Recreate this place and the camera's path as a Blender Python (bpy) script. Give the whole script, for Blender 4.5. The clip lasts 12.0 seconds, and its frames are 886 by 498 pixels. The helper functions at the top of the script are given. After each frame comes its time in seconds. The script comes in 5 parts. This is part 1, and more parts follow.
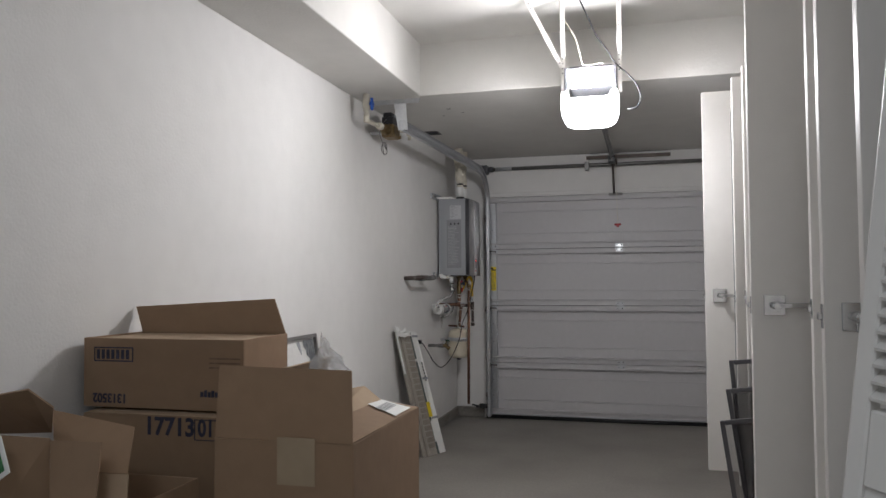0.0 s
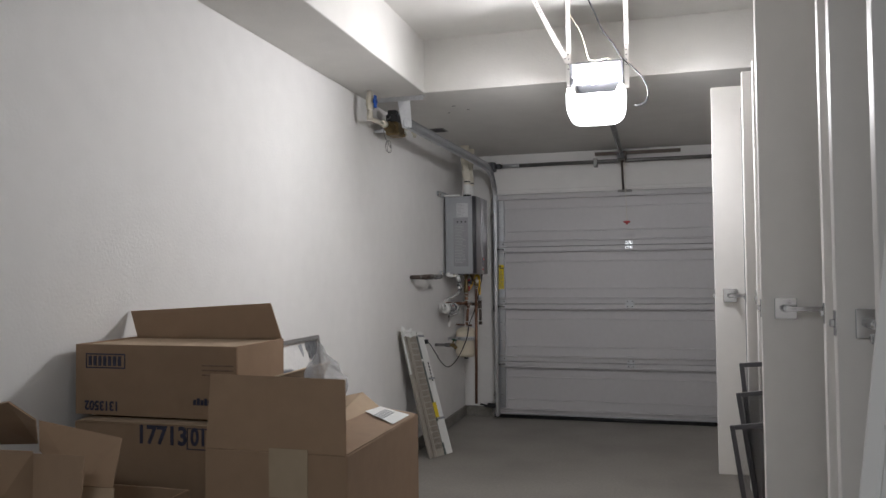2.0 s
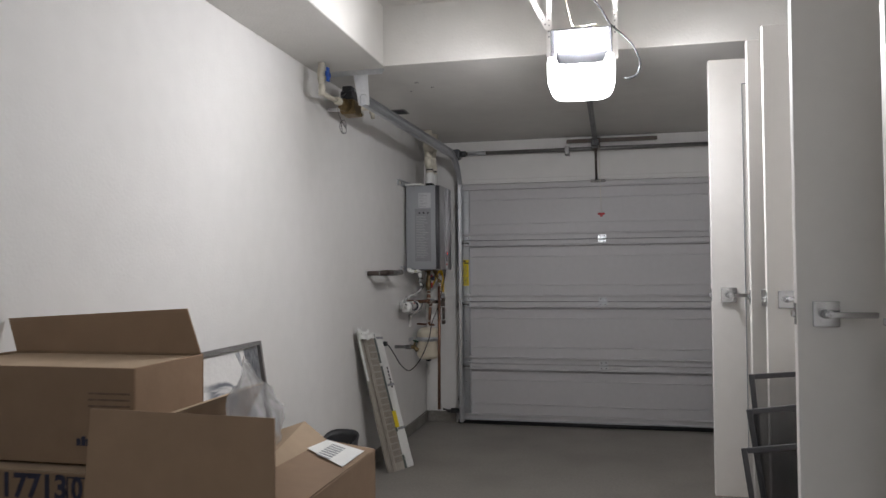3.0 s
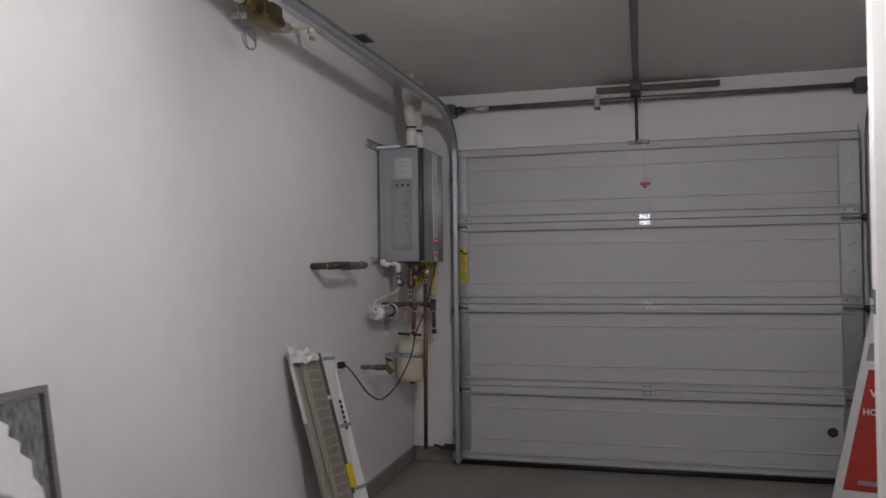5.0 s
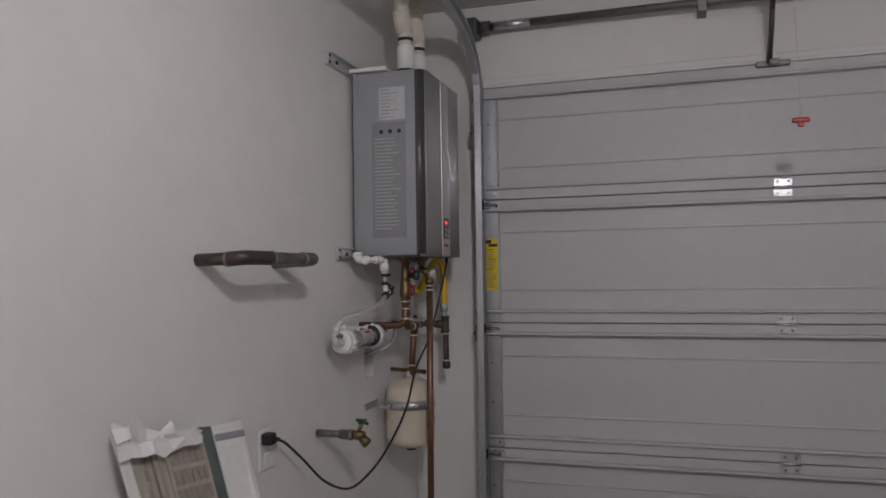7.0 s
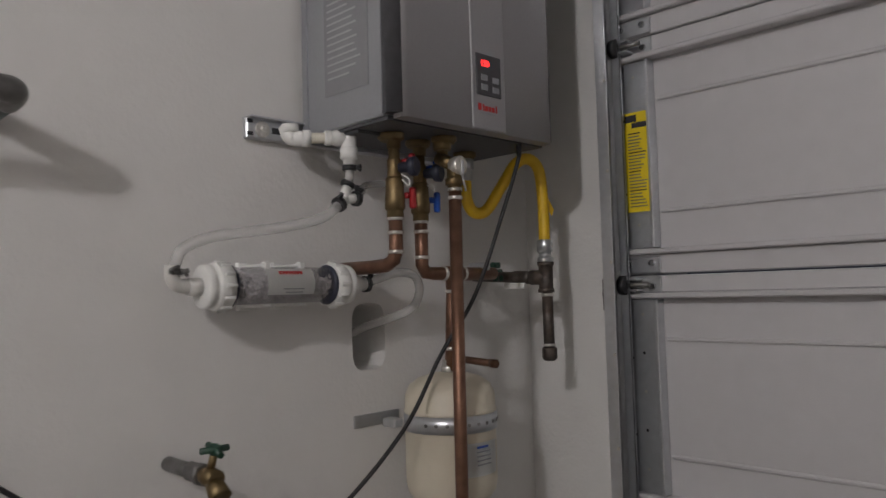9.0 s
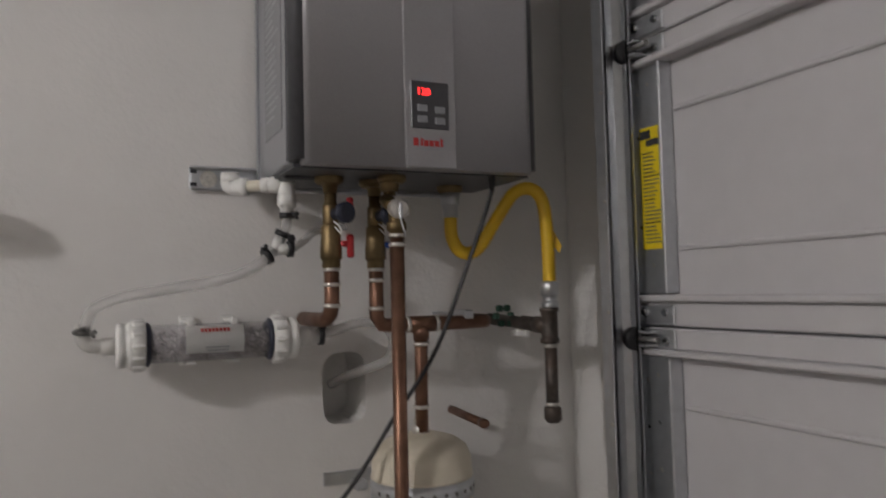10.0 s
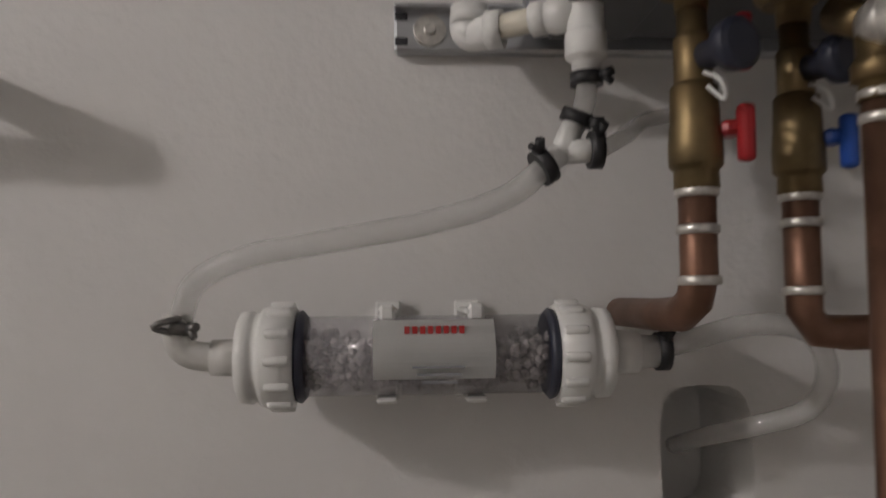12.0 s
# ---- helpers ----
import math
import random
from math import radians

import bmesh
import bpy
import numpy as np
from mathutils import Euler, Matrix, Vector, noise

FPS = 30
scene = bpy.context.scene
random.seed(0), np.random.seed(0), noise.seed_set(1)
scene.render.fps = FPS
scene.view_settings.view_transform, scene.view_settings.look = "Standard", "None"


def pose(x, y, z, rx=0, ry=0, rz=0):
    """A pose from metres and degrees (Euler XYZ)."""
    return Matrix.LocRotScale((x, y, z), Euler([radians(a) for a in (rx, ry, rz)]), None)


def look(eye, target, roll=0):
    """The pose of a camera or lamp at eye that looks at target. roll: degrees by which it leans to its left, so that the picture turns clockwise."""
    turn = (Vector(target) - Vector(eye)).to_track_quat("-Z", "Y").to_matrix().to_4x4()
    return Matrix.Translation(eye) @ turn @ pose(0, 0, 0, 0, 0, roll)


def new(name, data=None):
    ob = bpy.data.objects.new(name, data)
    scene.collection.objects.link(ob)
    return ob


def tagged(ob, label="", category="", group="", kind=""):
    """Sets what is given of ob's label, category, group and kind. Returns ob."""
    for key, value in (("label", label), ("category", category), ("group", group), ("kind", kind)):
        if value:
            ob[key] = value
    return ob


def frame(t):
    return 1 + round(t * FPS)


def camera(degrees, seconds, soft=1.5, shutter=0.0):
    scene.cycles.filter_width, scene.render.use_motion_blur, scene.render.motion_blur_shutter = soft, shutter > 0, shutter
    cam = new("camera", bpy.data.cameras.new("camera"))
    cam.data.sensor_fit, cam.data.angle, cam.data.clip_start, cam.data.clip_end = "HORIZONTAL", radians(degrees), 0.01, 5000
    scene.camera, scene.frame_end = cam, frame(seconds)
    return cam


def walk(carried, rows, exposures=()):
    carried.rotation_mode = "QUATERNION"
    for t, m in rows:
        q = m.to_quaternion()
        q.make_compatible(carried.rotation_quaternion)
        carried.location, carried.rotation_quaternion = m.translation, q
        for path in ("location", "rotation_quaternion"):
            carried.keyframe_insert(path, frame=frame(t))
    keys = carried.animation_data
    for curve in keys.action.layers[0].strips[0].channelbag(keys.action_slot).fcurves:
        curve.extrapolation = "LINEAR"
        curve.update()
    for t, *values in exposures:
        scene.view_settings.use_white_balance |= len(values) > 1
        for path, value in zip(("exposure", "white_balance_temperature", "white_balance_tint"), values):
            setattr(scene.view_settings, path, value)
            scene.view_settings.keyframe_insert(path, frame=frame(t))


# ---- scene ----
cam = camera(60.7, 12.0, shutter=0.3)
PATH = [
    (0, (0.005, -0.276, 1.332), (-0.507, 1.655, 1.41), -0.4),
    (0.5, (0.02, -0.27, 1.333), (-0.506, 1.658, 1.412), -0.5),
    (1, (0.027, -0.272, 1.332), (-0.507, 1.654, 1.409), -0.4),
    (1.5, (0.008, -0.264, 1.337), (-0.533, 1.66, 1.411), -0.4),
    (2, (0.025, -0.199, 1.357), (-0.516, 1.725, 1.424), -0.6),
    (2.5, (-0.053, 0.018, 1.35), (-0.586, 1.944, 1.408), -0.4),
    (2.7, (-0.082, 0.122, 1.366), (-0.558, 2.064, 1.423), -0.4),
    (4.3, (-0.29, 1.269, 1.349), (-0.679, 3.231, 1.389), -0.7),
    (4.5, (-0.25, 1.454, 1.322), (-0.677, 3.408, 1.374), -0.8),
    (5, (-0.235, 1.904, 1.336), (-0.741, 3.838, 1.378), -0.7),
    (5.5, (-0.335, 2.352, 1.32), (-0.848, 4.284, 1.368), -0.8),
    (6, (-0.392, 2.786, 1.321), (-0.935, 4.71, 1.371), -0.9),
    (6.5, (-0.516, 3.222, 1.276), (-1.065, 5.144, 1.35), -1.0),
    (6.7, (-0.558, 3.38, 1.298), (-1.127, 5.297, 1.362), -1.0),
    (8.3, (-0.707, 4.801, 1.198), (-1.514, 6.627, 1.306), -2.3),
    (8.5, (-0.653, 4.964, 1.159), (-1.633, 6.705, 1.259), -1.6),
    (9, (-0.503, 5.35, 1.046), (-1.92, 6.757, 1.159), -1.6),
    (9.5, (-0.378, 5.708, 1.043), (-1.986, 6.892, 1.15), -1.6),
    (10, (-0.295, 5.923, 1.149), (-2.108, 6.762, 1.255), -1.4),
    (10.5, (-0.311, 6.021, 1.288), (-2.244, 6.532, 1.359), -1.2),
    (11, (-0.487, 6.04, 1.261), (-2.443, 6.441, 1.359), -1.0),
    (11.5, (-0.793, 6.029, 1.181), (-2.764, 6.345, 1.308), -0.8),
    (12, (-1.056, 6.087, 1.116), (-3.048, 6.207, 1.237), -0.6),
]
EXPOSURES = [(0.0, 0.10, 6160, 9), (2.7, 0.10, 6160, 9), (5.0, -0.03, 6160, 12), (6.7, 0.20, 6230, 13), (8.5, 0.36, 6350, 12), (9.5, 0.60, 6430, 11), (10.5, 0.62, 6500, 11), (12.0, 0.52, 6640, 12)]
walk(cam, [(t, look(eye, target, roll)) for t, eye, target, roll in PATH], EXPOSURES)

# ---- light ----
world = bpy.data.worlds.new("world")
scene.world = world
world.use_nodes = True
world.node_tree.nodes["Background"].inputs[0].default_value = (0.6, 0.7, 1.0, 1)
world.node_tree.nodes["Background"].inputs[1].default_value = 0.02


def lamp(name, kind, m, energy, colour, size):
    data = bpy.data.lights.new(name, kind)
    data.energy, data.color = energy, colour
    if kind == "AREA":
        data.shape, data.size, data.size_y = "RECTANGLE", size[0], size[1]
    else:
        data.shadow_soft_size = size
    ob = new(name, data)
    ob.matrix_world = m
    return ob


lamp("opener_bulb_light", "POINT", pose(-0.25, 3.665, 2.325), 80, (1.0, 0.955, 0.945), 0.055)
# Fill lamp added behind the entrance; no fixture is known there.
lamp("rear_fill_lamp", "AREA", pose(-0.2, -1.3, 2.78), 20, (0.93, 0.96, 1.0), (0.9, 0.3))


# ---- materials ----
def material(name, colour, rough=0.6, metal=0.0, grain=0.0, scale=40.0, bump=0.0, bscale=120.0, dirt=0.0, dscale=3.0,
             dirtcolour=None, trans=0.0, emit=0.0, per=0.0, stretch=(1, 1, 1)):
    m = bpy.data.materials.new(name)
    m.use_nodes = True
    n, l = m.node_tree.nodes, m.node_tree.links
    b = n["Principled BSDF"]
    b.inputs["Roughness"].default_value, b.inputs["Metallic"].default_value = rough, metal
    b.inputs["Base Color"].default_value = (*colour, 1)
    if trans:
        b.inputs["Transmission Weight"].default_value = trans
    if emit:
        b.inputs["Emission Color"].default_value = (*colour, 1)
        b.inputs["Emission Strength"].default_value = emit
    co = n.new("ShaderNodeTexCoord")
    mp = n.new("ShaderNodeMapping")
    mp.inputs["Scale"].default_value = stretch
    l.new(co.outputs["Object"], mp.inputs["Vector"])
    last = None
    if grain or dirt or per:
        rgb = n.new("ShaderNodeRGB")
        rgb.outputs[0].default_value = (*colour, 1)
        last = rgb.outputs[0]
    if grain:
        t = n.new("ShaderNodeTexNoise")
        t.inputs["Scale"].default_value, t.inputs["Detail"].default_value = scale, 6
        l.new(mp.outputs[0], t.inputs["Vector"])
        r = n.new("ShaderNodeMapRange")
        r.inputs["From Min"].default_value, r.inputs["From Max"].default_value = 0.3, 0.7
        r.inputs["To Min"].default_value, r.inputs["To Max"].default_value = 1 - grain, 1 + grain
        l.new(t.outputs[0], r.inputs["Value"])
        mx = n.new("ShaderNodeVectorMath")
        mx.operation = "SCALE"
        l.new(last, mx.inputs[0])
        l.new(r.outputs[0], mx.inputs["Scale"])
        last = mx.outputs[0]
    if dirt:
        t = n.new("ShaderNodeTexNoise")
        t.inputs["Scale"].default_value, t.inputs["Detail"].default_value = dscale, 4
        l.new(mp.outputs[0], t.inputs["Vector"])
        r = n.new("ShaderNodeMapRange")
        r.inputs["From Min"].default_value, r.inputs["From Max"].default_value = 0.42, 0.72
        r.inputs["To Min"].default_value, r.inputs["To Max"].default_value = 0, dirt
        l.new(t.outputs[0], r.inputs["Value"])
        mx = n.new("ShaderNodeMix")
        mx.data_type = "RGBA"
        mx.inputs["B"].default_value = (*(dirtcolour or tuple(c * 0.6 for c in colour)), 1)
        l.new(r.outputs[0], mx.inputs["Factor"])
        l.new(last, mx.inputs["A"])
        last = mx.outputs["Result"]
        rr = n.new("ShaderNodeMapRange")
        rr.inputs["To Min"].default_value, rr.inputs["To Max"].default_value = max(rough - 0.08, 0.02), min(rough + 0.12, 1)
        l.new(t.outputs[0], rr.inputs["Value"])
        l.new(rr.outputs[0], b.inputs["Roughness"])
    if per:
        oi = n.new("ShaderNodeObjectInfo")
        r = n.new("ShaderNodeMapRange")
        r.inputs["To Min"].default_value, r.inputs["To Max"].default_value = 1 - per, 1 + per
        l.new(oi.outputs["Random"], r.inputs["Value"])
        mx = n.new("ShaderNodeVectorMath")
        mx.operation = "SCALE"
        l.new(last, mx.inputs[0])
        l.new(r.outputs[0], mx.inputs["Scale"])
        last = mx.outputs[0]
    if last is not None:
        l.new(last, b.inputs["Base Color"])
    if bump:
        t = n.new("ShaderNodeTexNoise")
        t.inputs["Scale"].default_value, t.inputs["Detail"].default_value = bscale, 3
        l.new(mp.outputs[0], t.inputs["Vector"])
        bp = n.new("ShaderNodeBump")
        bp.inputs["Strength"].default_value, bp.inputs["Distance"].default_value = bump, 0.004
        l.new(t.outputs[0], bp.inputs["Height"])
        l.new(bp.outputs[0], b.inputs["Normal"])
    return m


PLASTER = material("plaster", (0.75, 0.738, 0.72), 0.62, grain=0.02, scale=9, bump=0.27, bscale=95, dirt=0.12, dscale=1.1, dirtcolour=(0.66, 0.64, 0.6))
CEILING = material("ceiling_paint", (0.66, 0.645, 0.615), 0.75, grain=0.03, scale=7, bump=0.35, bscale=90, dirt=0.1, dscale=1.3)
CONCRETE = material("concrete", (0.275, 0.256, 0.231), 0.55, grain=0.09, scale=55, bump=0.15, bscale=160, dirt=0.5, dscale=1.6, dirtcolour=(0.20, 0.188, 0.168))
CURB = material("curb_concrete", (0.25, 0.235, 0.21), 0.8, grain=0.14, scale=45, bump=0.4, bscale=120, dirt=0.5, dscale=6)
DOORSKIN = material("steel_skin", (0.53, 0.52, 0.53), 0.5, grain=0.02, scale=25, bump=0.06, bscale=220, dirt=0.16, dscale=1.4, dirtcolour=(0.45, 0.44, 0.445))
GALV = material("galvanised_steel", (0.60, 0.615, 0.635), 0.32, 0.85, grain=0.06, scale=50, bump=0.03, bscale=90, dirt=0.25, dscale=5, dirtcolour=(0.45, 0.46, 0.48))
DULLSTEEL = material("dull_steel", (0.23, 0.225, 0.22), 0.45, 0.8, grain=0.15, scale=60, dirt=0.4, dscale=12)
BLACKIRON = material("black_iron", (0.10, 0.085, 0.075), 0.5, 0.6, grain=0.25, scale=90, dirt=0.4, dscale=25, dirtcolour=(0.16, 0.10, 0.07))
CHROME = material("chrome", (0.52, 0.53, 0.54), 0.14, 1.0, grain=0.03, scale=30)
COPPER = material("copper", (0.235, 0.128, 0.085), 0.42, 0.8, grain=0.18, scale=40, dirt=0.55, dscale=22, dirtcolour=(0.16, 0.085, 0.06))
BRASS = material("brass", (0.21, 0.155, 0.08), 0.45, 0.92, grain=0.14, scale=60, dirt=0.5, dscale=30, dirtcolour=(0.28, 0.19, 0.09))
SOLDER = material("solder", (0.66, 0.64, 0.60), 0.35, 0.7, grain=0.2, scale=120)
PVC = material("white_plastic", (0.78, 0.78, 0.76), 0.35, grain=0.03, scale=40, dirt=0.15, dscale=18, dirtcolour=(0.6, 0.58, 0.52))
CREAM = material("cream_plastic", (0.66, 0.62, 0.52), 0.4, grain=0.05, scale=40, dirt=0.2, dscale=15)
OFFWHITE = material("off_white_plastic", (0.62, 0.61, 0.58), 0.35, grain=0.04, scale=40, dirt=0.2, dscale=15)
CREAMPAINT = material("cream_paint", (0.68, 0.62, 0.50), 0.38, grain=0.03, scale=35, dirt=0.18, dscale=9, dirtcolour=(0.5, 0.43, 0.32))
RUBBER = material("black_plastic", (0.02, 0.02, 0.022), 0.45, grain=0.2, scale=60)
DARKGREY = material("dark_grey_plastic", (0.075, 0.078, 0.085), 0.42, grain=0.1, scale=60)
NAVY = material("navy_plastic", (0.03, 0.034, 0.055), 0.4, grain=0.1, scale=60)
YELLOW = material("yellow_coating", (0.78, 0.50, 0.02), 0.42, grain=0.06, scale=40, dirt=0.2, dscale=20, dirtcolour=(0.55, 0.33, 0.02))
STICKERY = material("yellow_sticker", (0.80, 0.62, 0.02), 0.5, grain=0.04, scale=30)
RED = material("red_plastic", (0.36, 0.016, 0.02), 0.4, grain=0.08, scale=50)
BLUE = material("blue_plastic", (0.02, 0.09, 0.42), 0.4, grain=0.08, scale=50)
GREEN = material("green_plastic", (0.012, 0.055, 0.032), 0.4, grain=0.08, scale=50)
LEAFGREEN = material("green_print", (0.03, 0.14, 0.05), 0.5, grain=0.08, scale=50)
INK = material("black_ink", (0.03, 0.03, 0.035), 0.7, grain=0.1, scale=80)
NAVYINK = material("navy_ink", (0.035, 0.035, 0.06), 0.75, grain=0.35, scale=60)
REDINK = material("red_ink", (0.45, 0.03, 0.03), 0.55, grain=0.08, scale=60)
GREYINK = material("grey_ink", (0.30, 0.31, 0.33), 0.6, grain=0.1, scale=60)
LABELGREY = material("grey_label", (0.50, 0.51, 0.52), 0.5, grain=0.10, scale=90)
PAPER = material("white_paper", (0.80, 0.80, 0.78), 0.7, grain=0.03, scale=40)
SILVER = material("silver_paint", (0.36, 0.37, 0.39), 0.34, 0.55, grain=0.03, scale=220, dirt=0.1, dscale=3)
SILVERFRONT = material("silver_front_paint", (0.36, 0.355, 0.365), 0.34, 0.45, grain=0.03, scale=240, dirt=0.08, dscale=4)
DARKTRIM = material("dark_trim", (0.06, 0.06, 0.066), 0.35, grain=0.1, scale=60)
CARD = material("cardboard", (0.295, 0.196, 0.122), 0.85, grain=0.05, scale=18, bump=0.12, bscale=60, dirt=0.28, dscale=5, dirtcolour=(0.235, 0.152, 0.092), per=0.08)
CARDIN = material("cardboard_inside", (0.44, 0.33, 0.225), 0.88, grain=0.05, scale=18, dirt=0.25, dscale=6, dirtcolour=(0.34, 0.25, 0.16))
FADEDINK = material("faded_ink", (0.17, 0.11, 0.075), 0.85, grain=0.3, scale=60)
TAPE = material("packing_tape", (0.37, 0.285, 0.19), 0.25, grain=0.04, scale=20)
PAINTWHITE = material("white_door_paint", (0.77, 0.75, 0.72), 0.38, grain=0.015, scale=20, bump=0.03, bscale=130, dirt=0.08, dscale=2.5, dirtcolour=(0.62, 0.61, 0.59))
FRAMEGREY = material("grey_wood_frame", (0.17, 0.165, 0.16), 0.5, grain=0.2, scale=30, stretch=(1, 1, 6))
CANVAS = material("canvas", (0.74, 0.73, 0.71), 0.8, grain=0.05, scale=60, bump=0.3, bscale=160, dirt=0.25, dscale=7, dirtcolour=(0.64, 0.63, 0.61))
PAINTGREY = material("grey_brush_paint", (0.26, 0.27, 0.29), 0.6, grain=0.5, scale=30, stretch=(1, 3, 1), dirt=0.7, dscale=22, dirtcolour=(0.60, 0.60, 0.60))
GRIDINK = material("printed_grid", (0.31, 0.275, 0.235), 0.55, grain=0.1, scale=26)
PLANK = material("laminate_plank", (0.42, 0.385, 0.335), 0.55, grain=0.16, scale=26, stretch=(6, 6, 0.5), dirt=0.4, dscale=9, dirtcolour=(0.33, 0.295, 0.25), per=0.12)
TEAL = material("teal_print", (0.10, 0.125, 0.115), 0.5, grain=0.25, scale=12)
SIGNRED = material("red_sign", (0.48, 0.045, 0.03), 0.5, grain=0.06, scale=14)
WOOD = material("raw_timber", (0.42, 0.27, 0.14), 0.7, grain=0.2, scale=20, stretch=(0.4, 6, 6))
LED = material("red_led", (1.0, 0.02, 0.02), 0.5, emit=3.0)
BULB = material("lit_bulb", (1.0, 0.93, 0.82), 0.5, emit=42.0)
LENS = material("lit_lens", (1.0, 0.965, 0.95), 0.4, emit=9.0)
IRONBROWN = material("oxidised_copper", (0.085, 0.066, 0.056), 0.45, 0.5, grain=0.25, scale=70, dirt=0.5, dscale=24, dirtcolour=(0.09, 0.07, 0.06))
PATINA = material("tarnished_copper", (0.16, 0.19, 0.19), 0.6, 0.3, grain=0.3, scale=80, dirt=0.6, dscale=30, dirtcolour=(0.10, 0.085, 0.075))
SOLDERDULL = material("dull_solder", (0.24, 0.23, 0.22), 0.5, 0.4, grain=0.2, scale=120)
GRAVEL = material("neutralizer_stone", (0.36, 0.34, 0.335), 0.8, grain=0.3, scale=90, per=0.3)


def clear(name, colour, rough, alpha, vary=0.1):
    m = bpy.data.materials.new(name)
    m.use_nodes = True
    n, l = m.node_tree.nodes, m.node_tree.links
    out = n["Material Output"]
    b = n["Principled BSDF"]
    b.inputs["Base Color"].default_value = (*colour, 1)
    b.inputs["Roughness"].default_value = rough
    tr = n.new("ShaderNodeBsdfTransparent")
    tr.inputs[0].default_value = (*[0.9 + c * 0.1 for c in colour], 1)
    mx = n.new("ShaderNodeMixShader")
    tx = n.new("ShaderNodeTexNoise")
    tx.inputs["Scale"].default_value = 14
    mr = n.new("ShaderNodeMapRange")
    mr.inputs["To Min"].default_value, mr.inputs["To Max"].default_value = alpha - vary, alpha + vary
    l.new(tx.outputs[0], mr.inputs["Value"])
    l.new(mr.outputs[0], mx.inputs[0])
    l.new(tr.outputs[0], mx.inputs[1])
    l.new(b.outputs[0], mx.inputs[2])
    l.new(mx.outputs[0], out.inputs["Surface"])
    return m


VINYL = clear("clear_vinyl", (0.74, 0.73, 0.72), 0.09, 0.38, 0.02)
ACRYLIC = clear("clear_acrylic", (0.55, 0.53, 0.56), 0.08, 0.30)
FILMBAG = clear("clear_film", (0.85, 0.85, 0.86), 0.15, 0.2)
MESHSCREEN = clear("fly_screen", (0.05, 0.05, 0.055), 0.7, 0.12)
TORNMESH = clear("torn_fly_screen", (0.05, 0.05, 0.055), 0.7, 0.4)


# ---- mesh helpers ----
def join(*bms):
    out = bmesh.new()
    for b in bms:
        me = bpy.data.meshes.new("tmp")
        b.to_mesh(me)
        out.from_mesh(me)
        bpy.data.meshes.remove(me)
        b.free()
    return out


def box(lo, hi, bevel=0.0, seg=1):
    bm = bmesh.new()
    bmesh.ops.create_cube(bm, size=1.0)
    c = [(a + b) / 2 for a, b in zip(lo, hi)]
    s = [abs(b - a) for a, b in zip(lo, hi)]
    for v in bm.verts:
        v.co = Vector([v.co[i] * s[i] + c[i] for i in range(3)])
    if bevel:
        bmesh.ops.bevel(bm, geom=bm.edges[:], offset=min(bevel, min(s) * 0.45), segments=seg, affect="EDGES", profile=0.5)
    return bm


def curve_points(pts, sub):
    pts = [Vector(p) for p in pts]
    if sub < 2:
        return pts
    ext = [pts[0] * 2 - pts[1]] + pts + [pts[-1] * 2 - pts[-2]]
    out = []
    for i in range(1, len(ext) - 2):
        p0, p1, p2, p3 = ext[i - 1:i + 3]
        for k in range(sub):
            t = k / sub
            out.append(0.5 * (2 * p1 + (p2 - p0) * t + (2 * p0 - 5 * p1 + 4 * p2 - p3) * t * t + (3 * p1 - p0 - 3 * p2 + p3) * t ** 3))
    return out + [pts[-1]]


def tube(pts, r, seg=12, sub=0, cap=True):
    pts = curve_points(pts, sub)
    radii = r if isinstance(r, (list, tuple)) else [r] * len(pts)
    bm = bmesh.new()
    rings, side = [], None
    for i, p in enumerate(pts):
        d = (pts[min(i + 1, len(pts) - 1)] - pts[max(i - 1, 0)])
        if d.length < 1e-7:
            d = pts[-1] - pts[0]
        d.normalize()
        if side is None:
            side = d.orthogonal().normalized()
        else:
            side = (side - d * side.dot(d)).normalized()
        up = d.cross(side)
        rings.append([bm.verts.new(p + (side * math.cos(2 * math.pi * k / seg) + up * math.sin(2 * math.pi * k / seg)) * radii[i]) for k in range(seg)])
    for a, b in zip(rings, rings[1:]):
        for k in range(seg):
            f = bm.faces.new((a[k], a[(k + 1) % seg], b[(k + 1) % seg], b[k]))
            f.smooth = True
    if cap:
        bm.faces.new(rings[0][::-1])
        bm.faces.new(rings[-1])
    return bm


def lathe(p0, axis, profile, seg=24):
    """A turned solid: profile of (distance along the axis, radius) from p0."""
    p0, axis = Vector(p0), Vector(axis).normalized()
    bm = bmesh.new()
    side = axis.orthogonal().normalized()
    up = axis.cross(side)
    rings = [[bm.verts.new(p0 + axis * h + (side * math.cos(2 * math.pi * k / seg) + up * math.sin(2 * math.pi * k / seg)) * max(r, 0.0004)) for k in range(seg)] for h, r in profile]
    for i, (a, b) in enumerate(zip(rings, rings[1:])):
        soft = abs(profile[i + 1][1] - profile[i][1]) < 0.6 * abs(profile[i + 1][0] - profile[i][0]) or seg > 26
        for k in range(seg):
            f = bm.faces.new((a[k], a[(k + 1) % seg], b[(k + 1) % seg], b[k]))
            f.smooth = soft
    bm.faces.new(rings[0][::-1])
    bm.faces.new(rings[-1])
    return bm


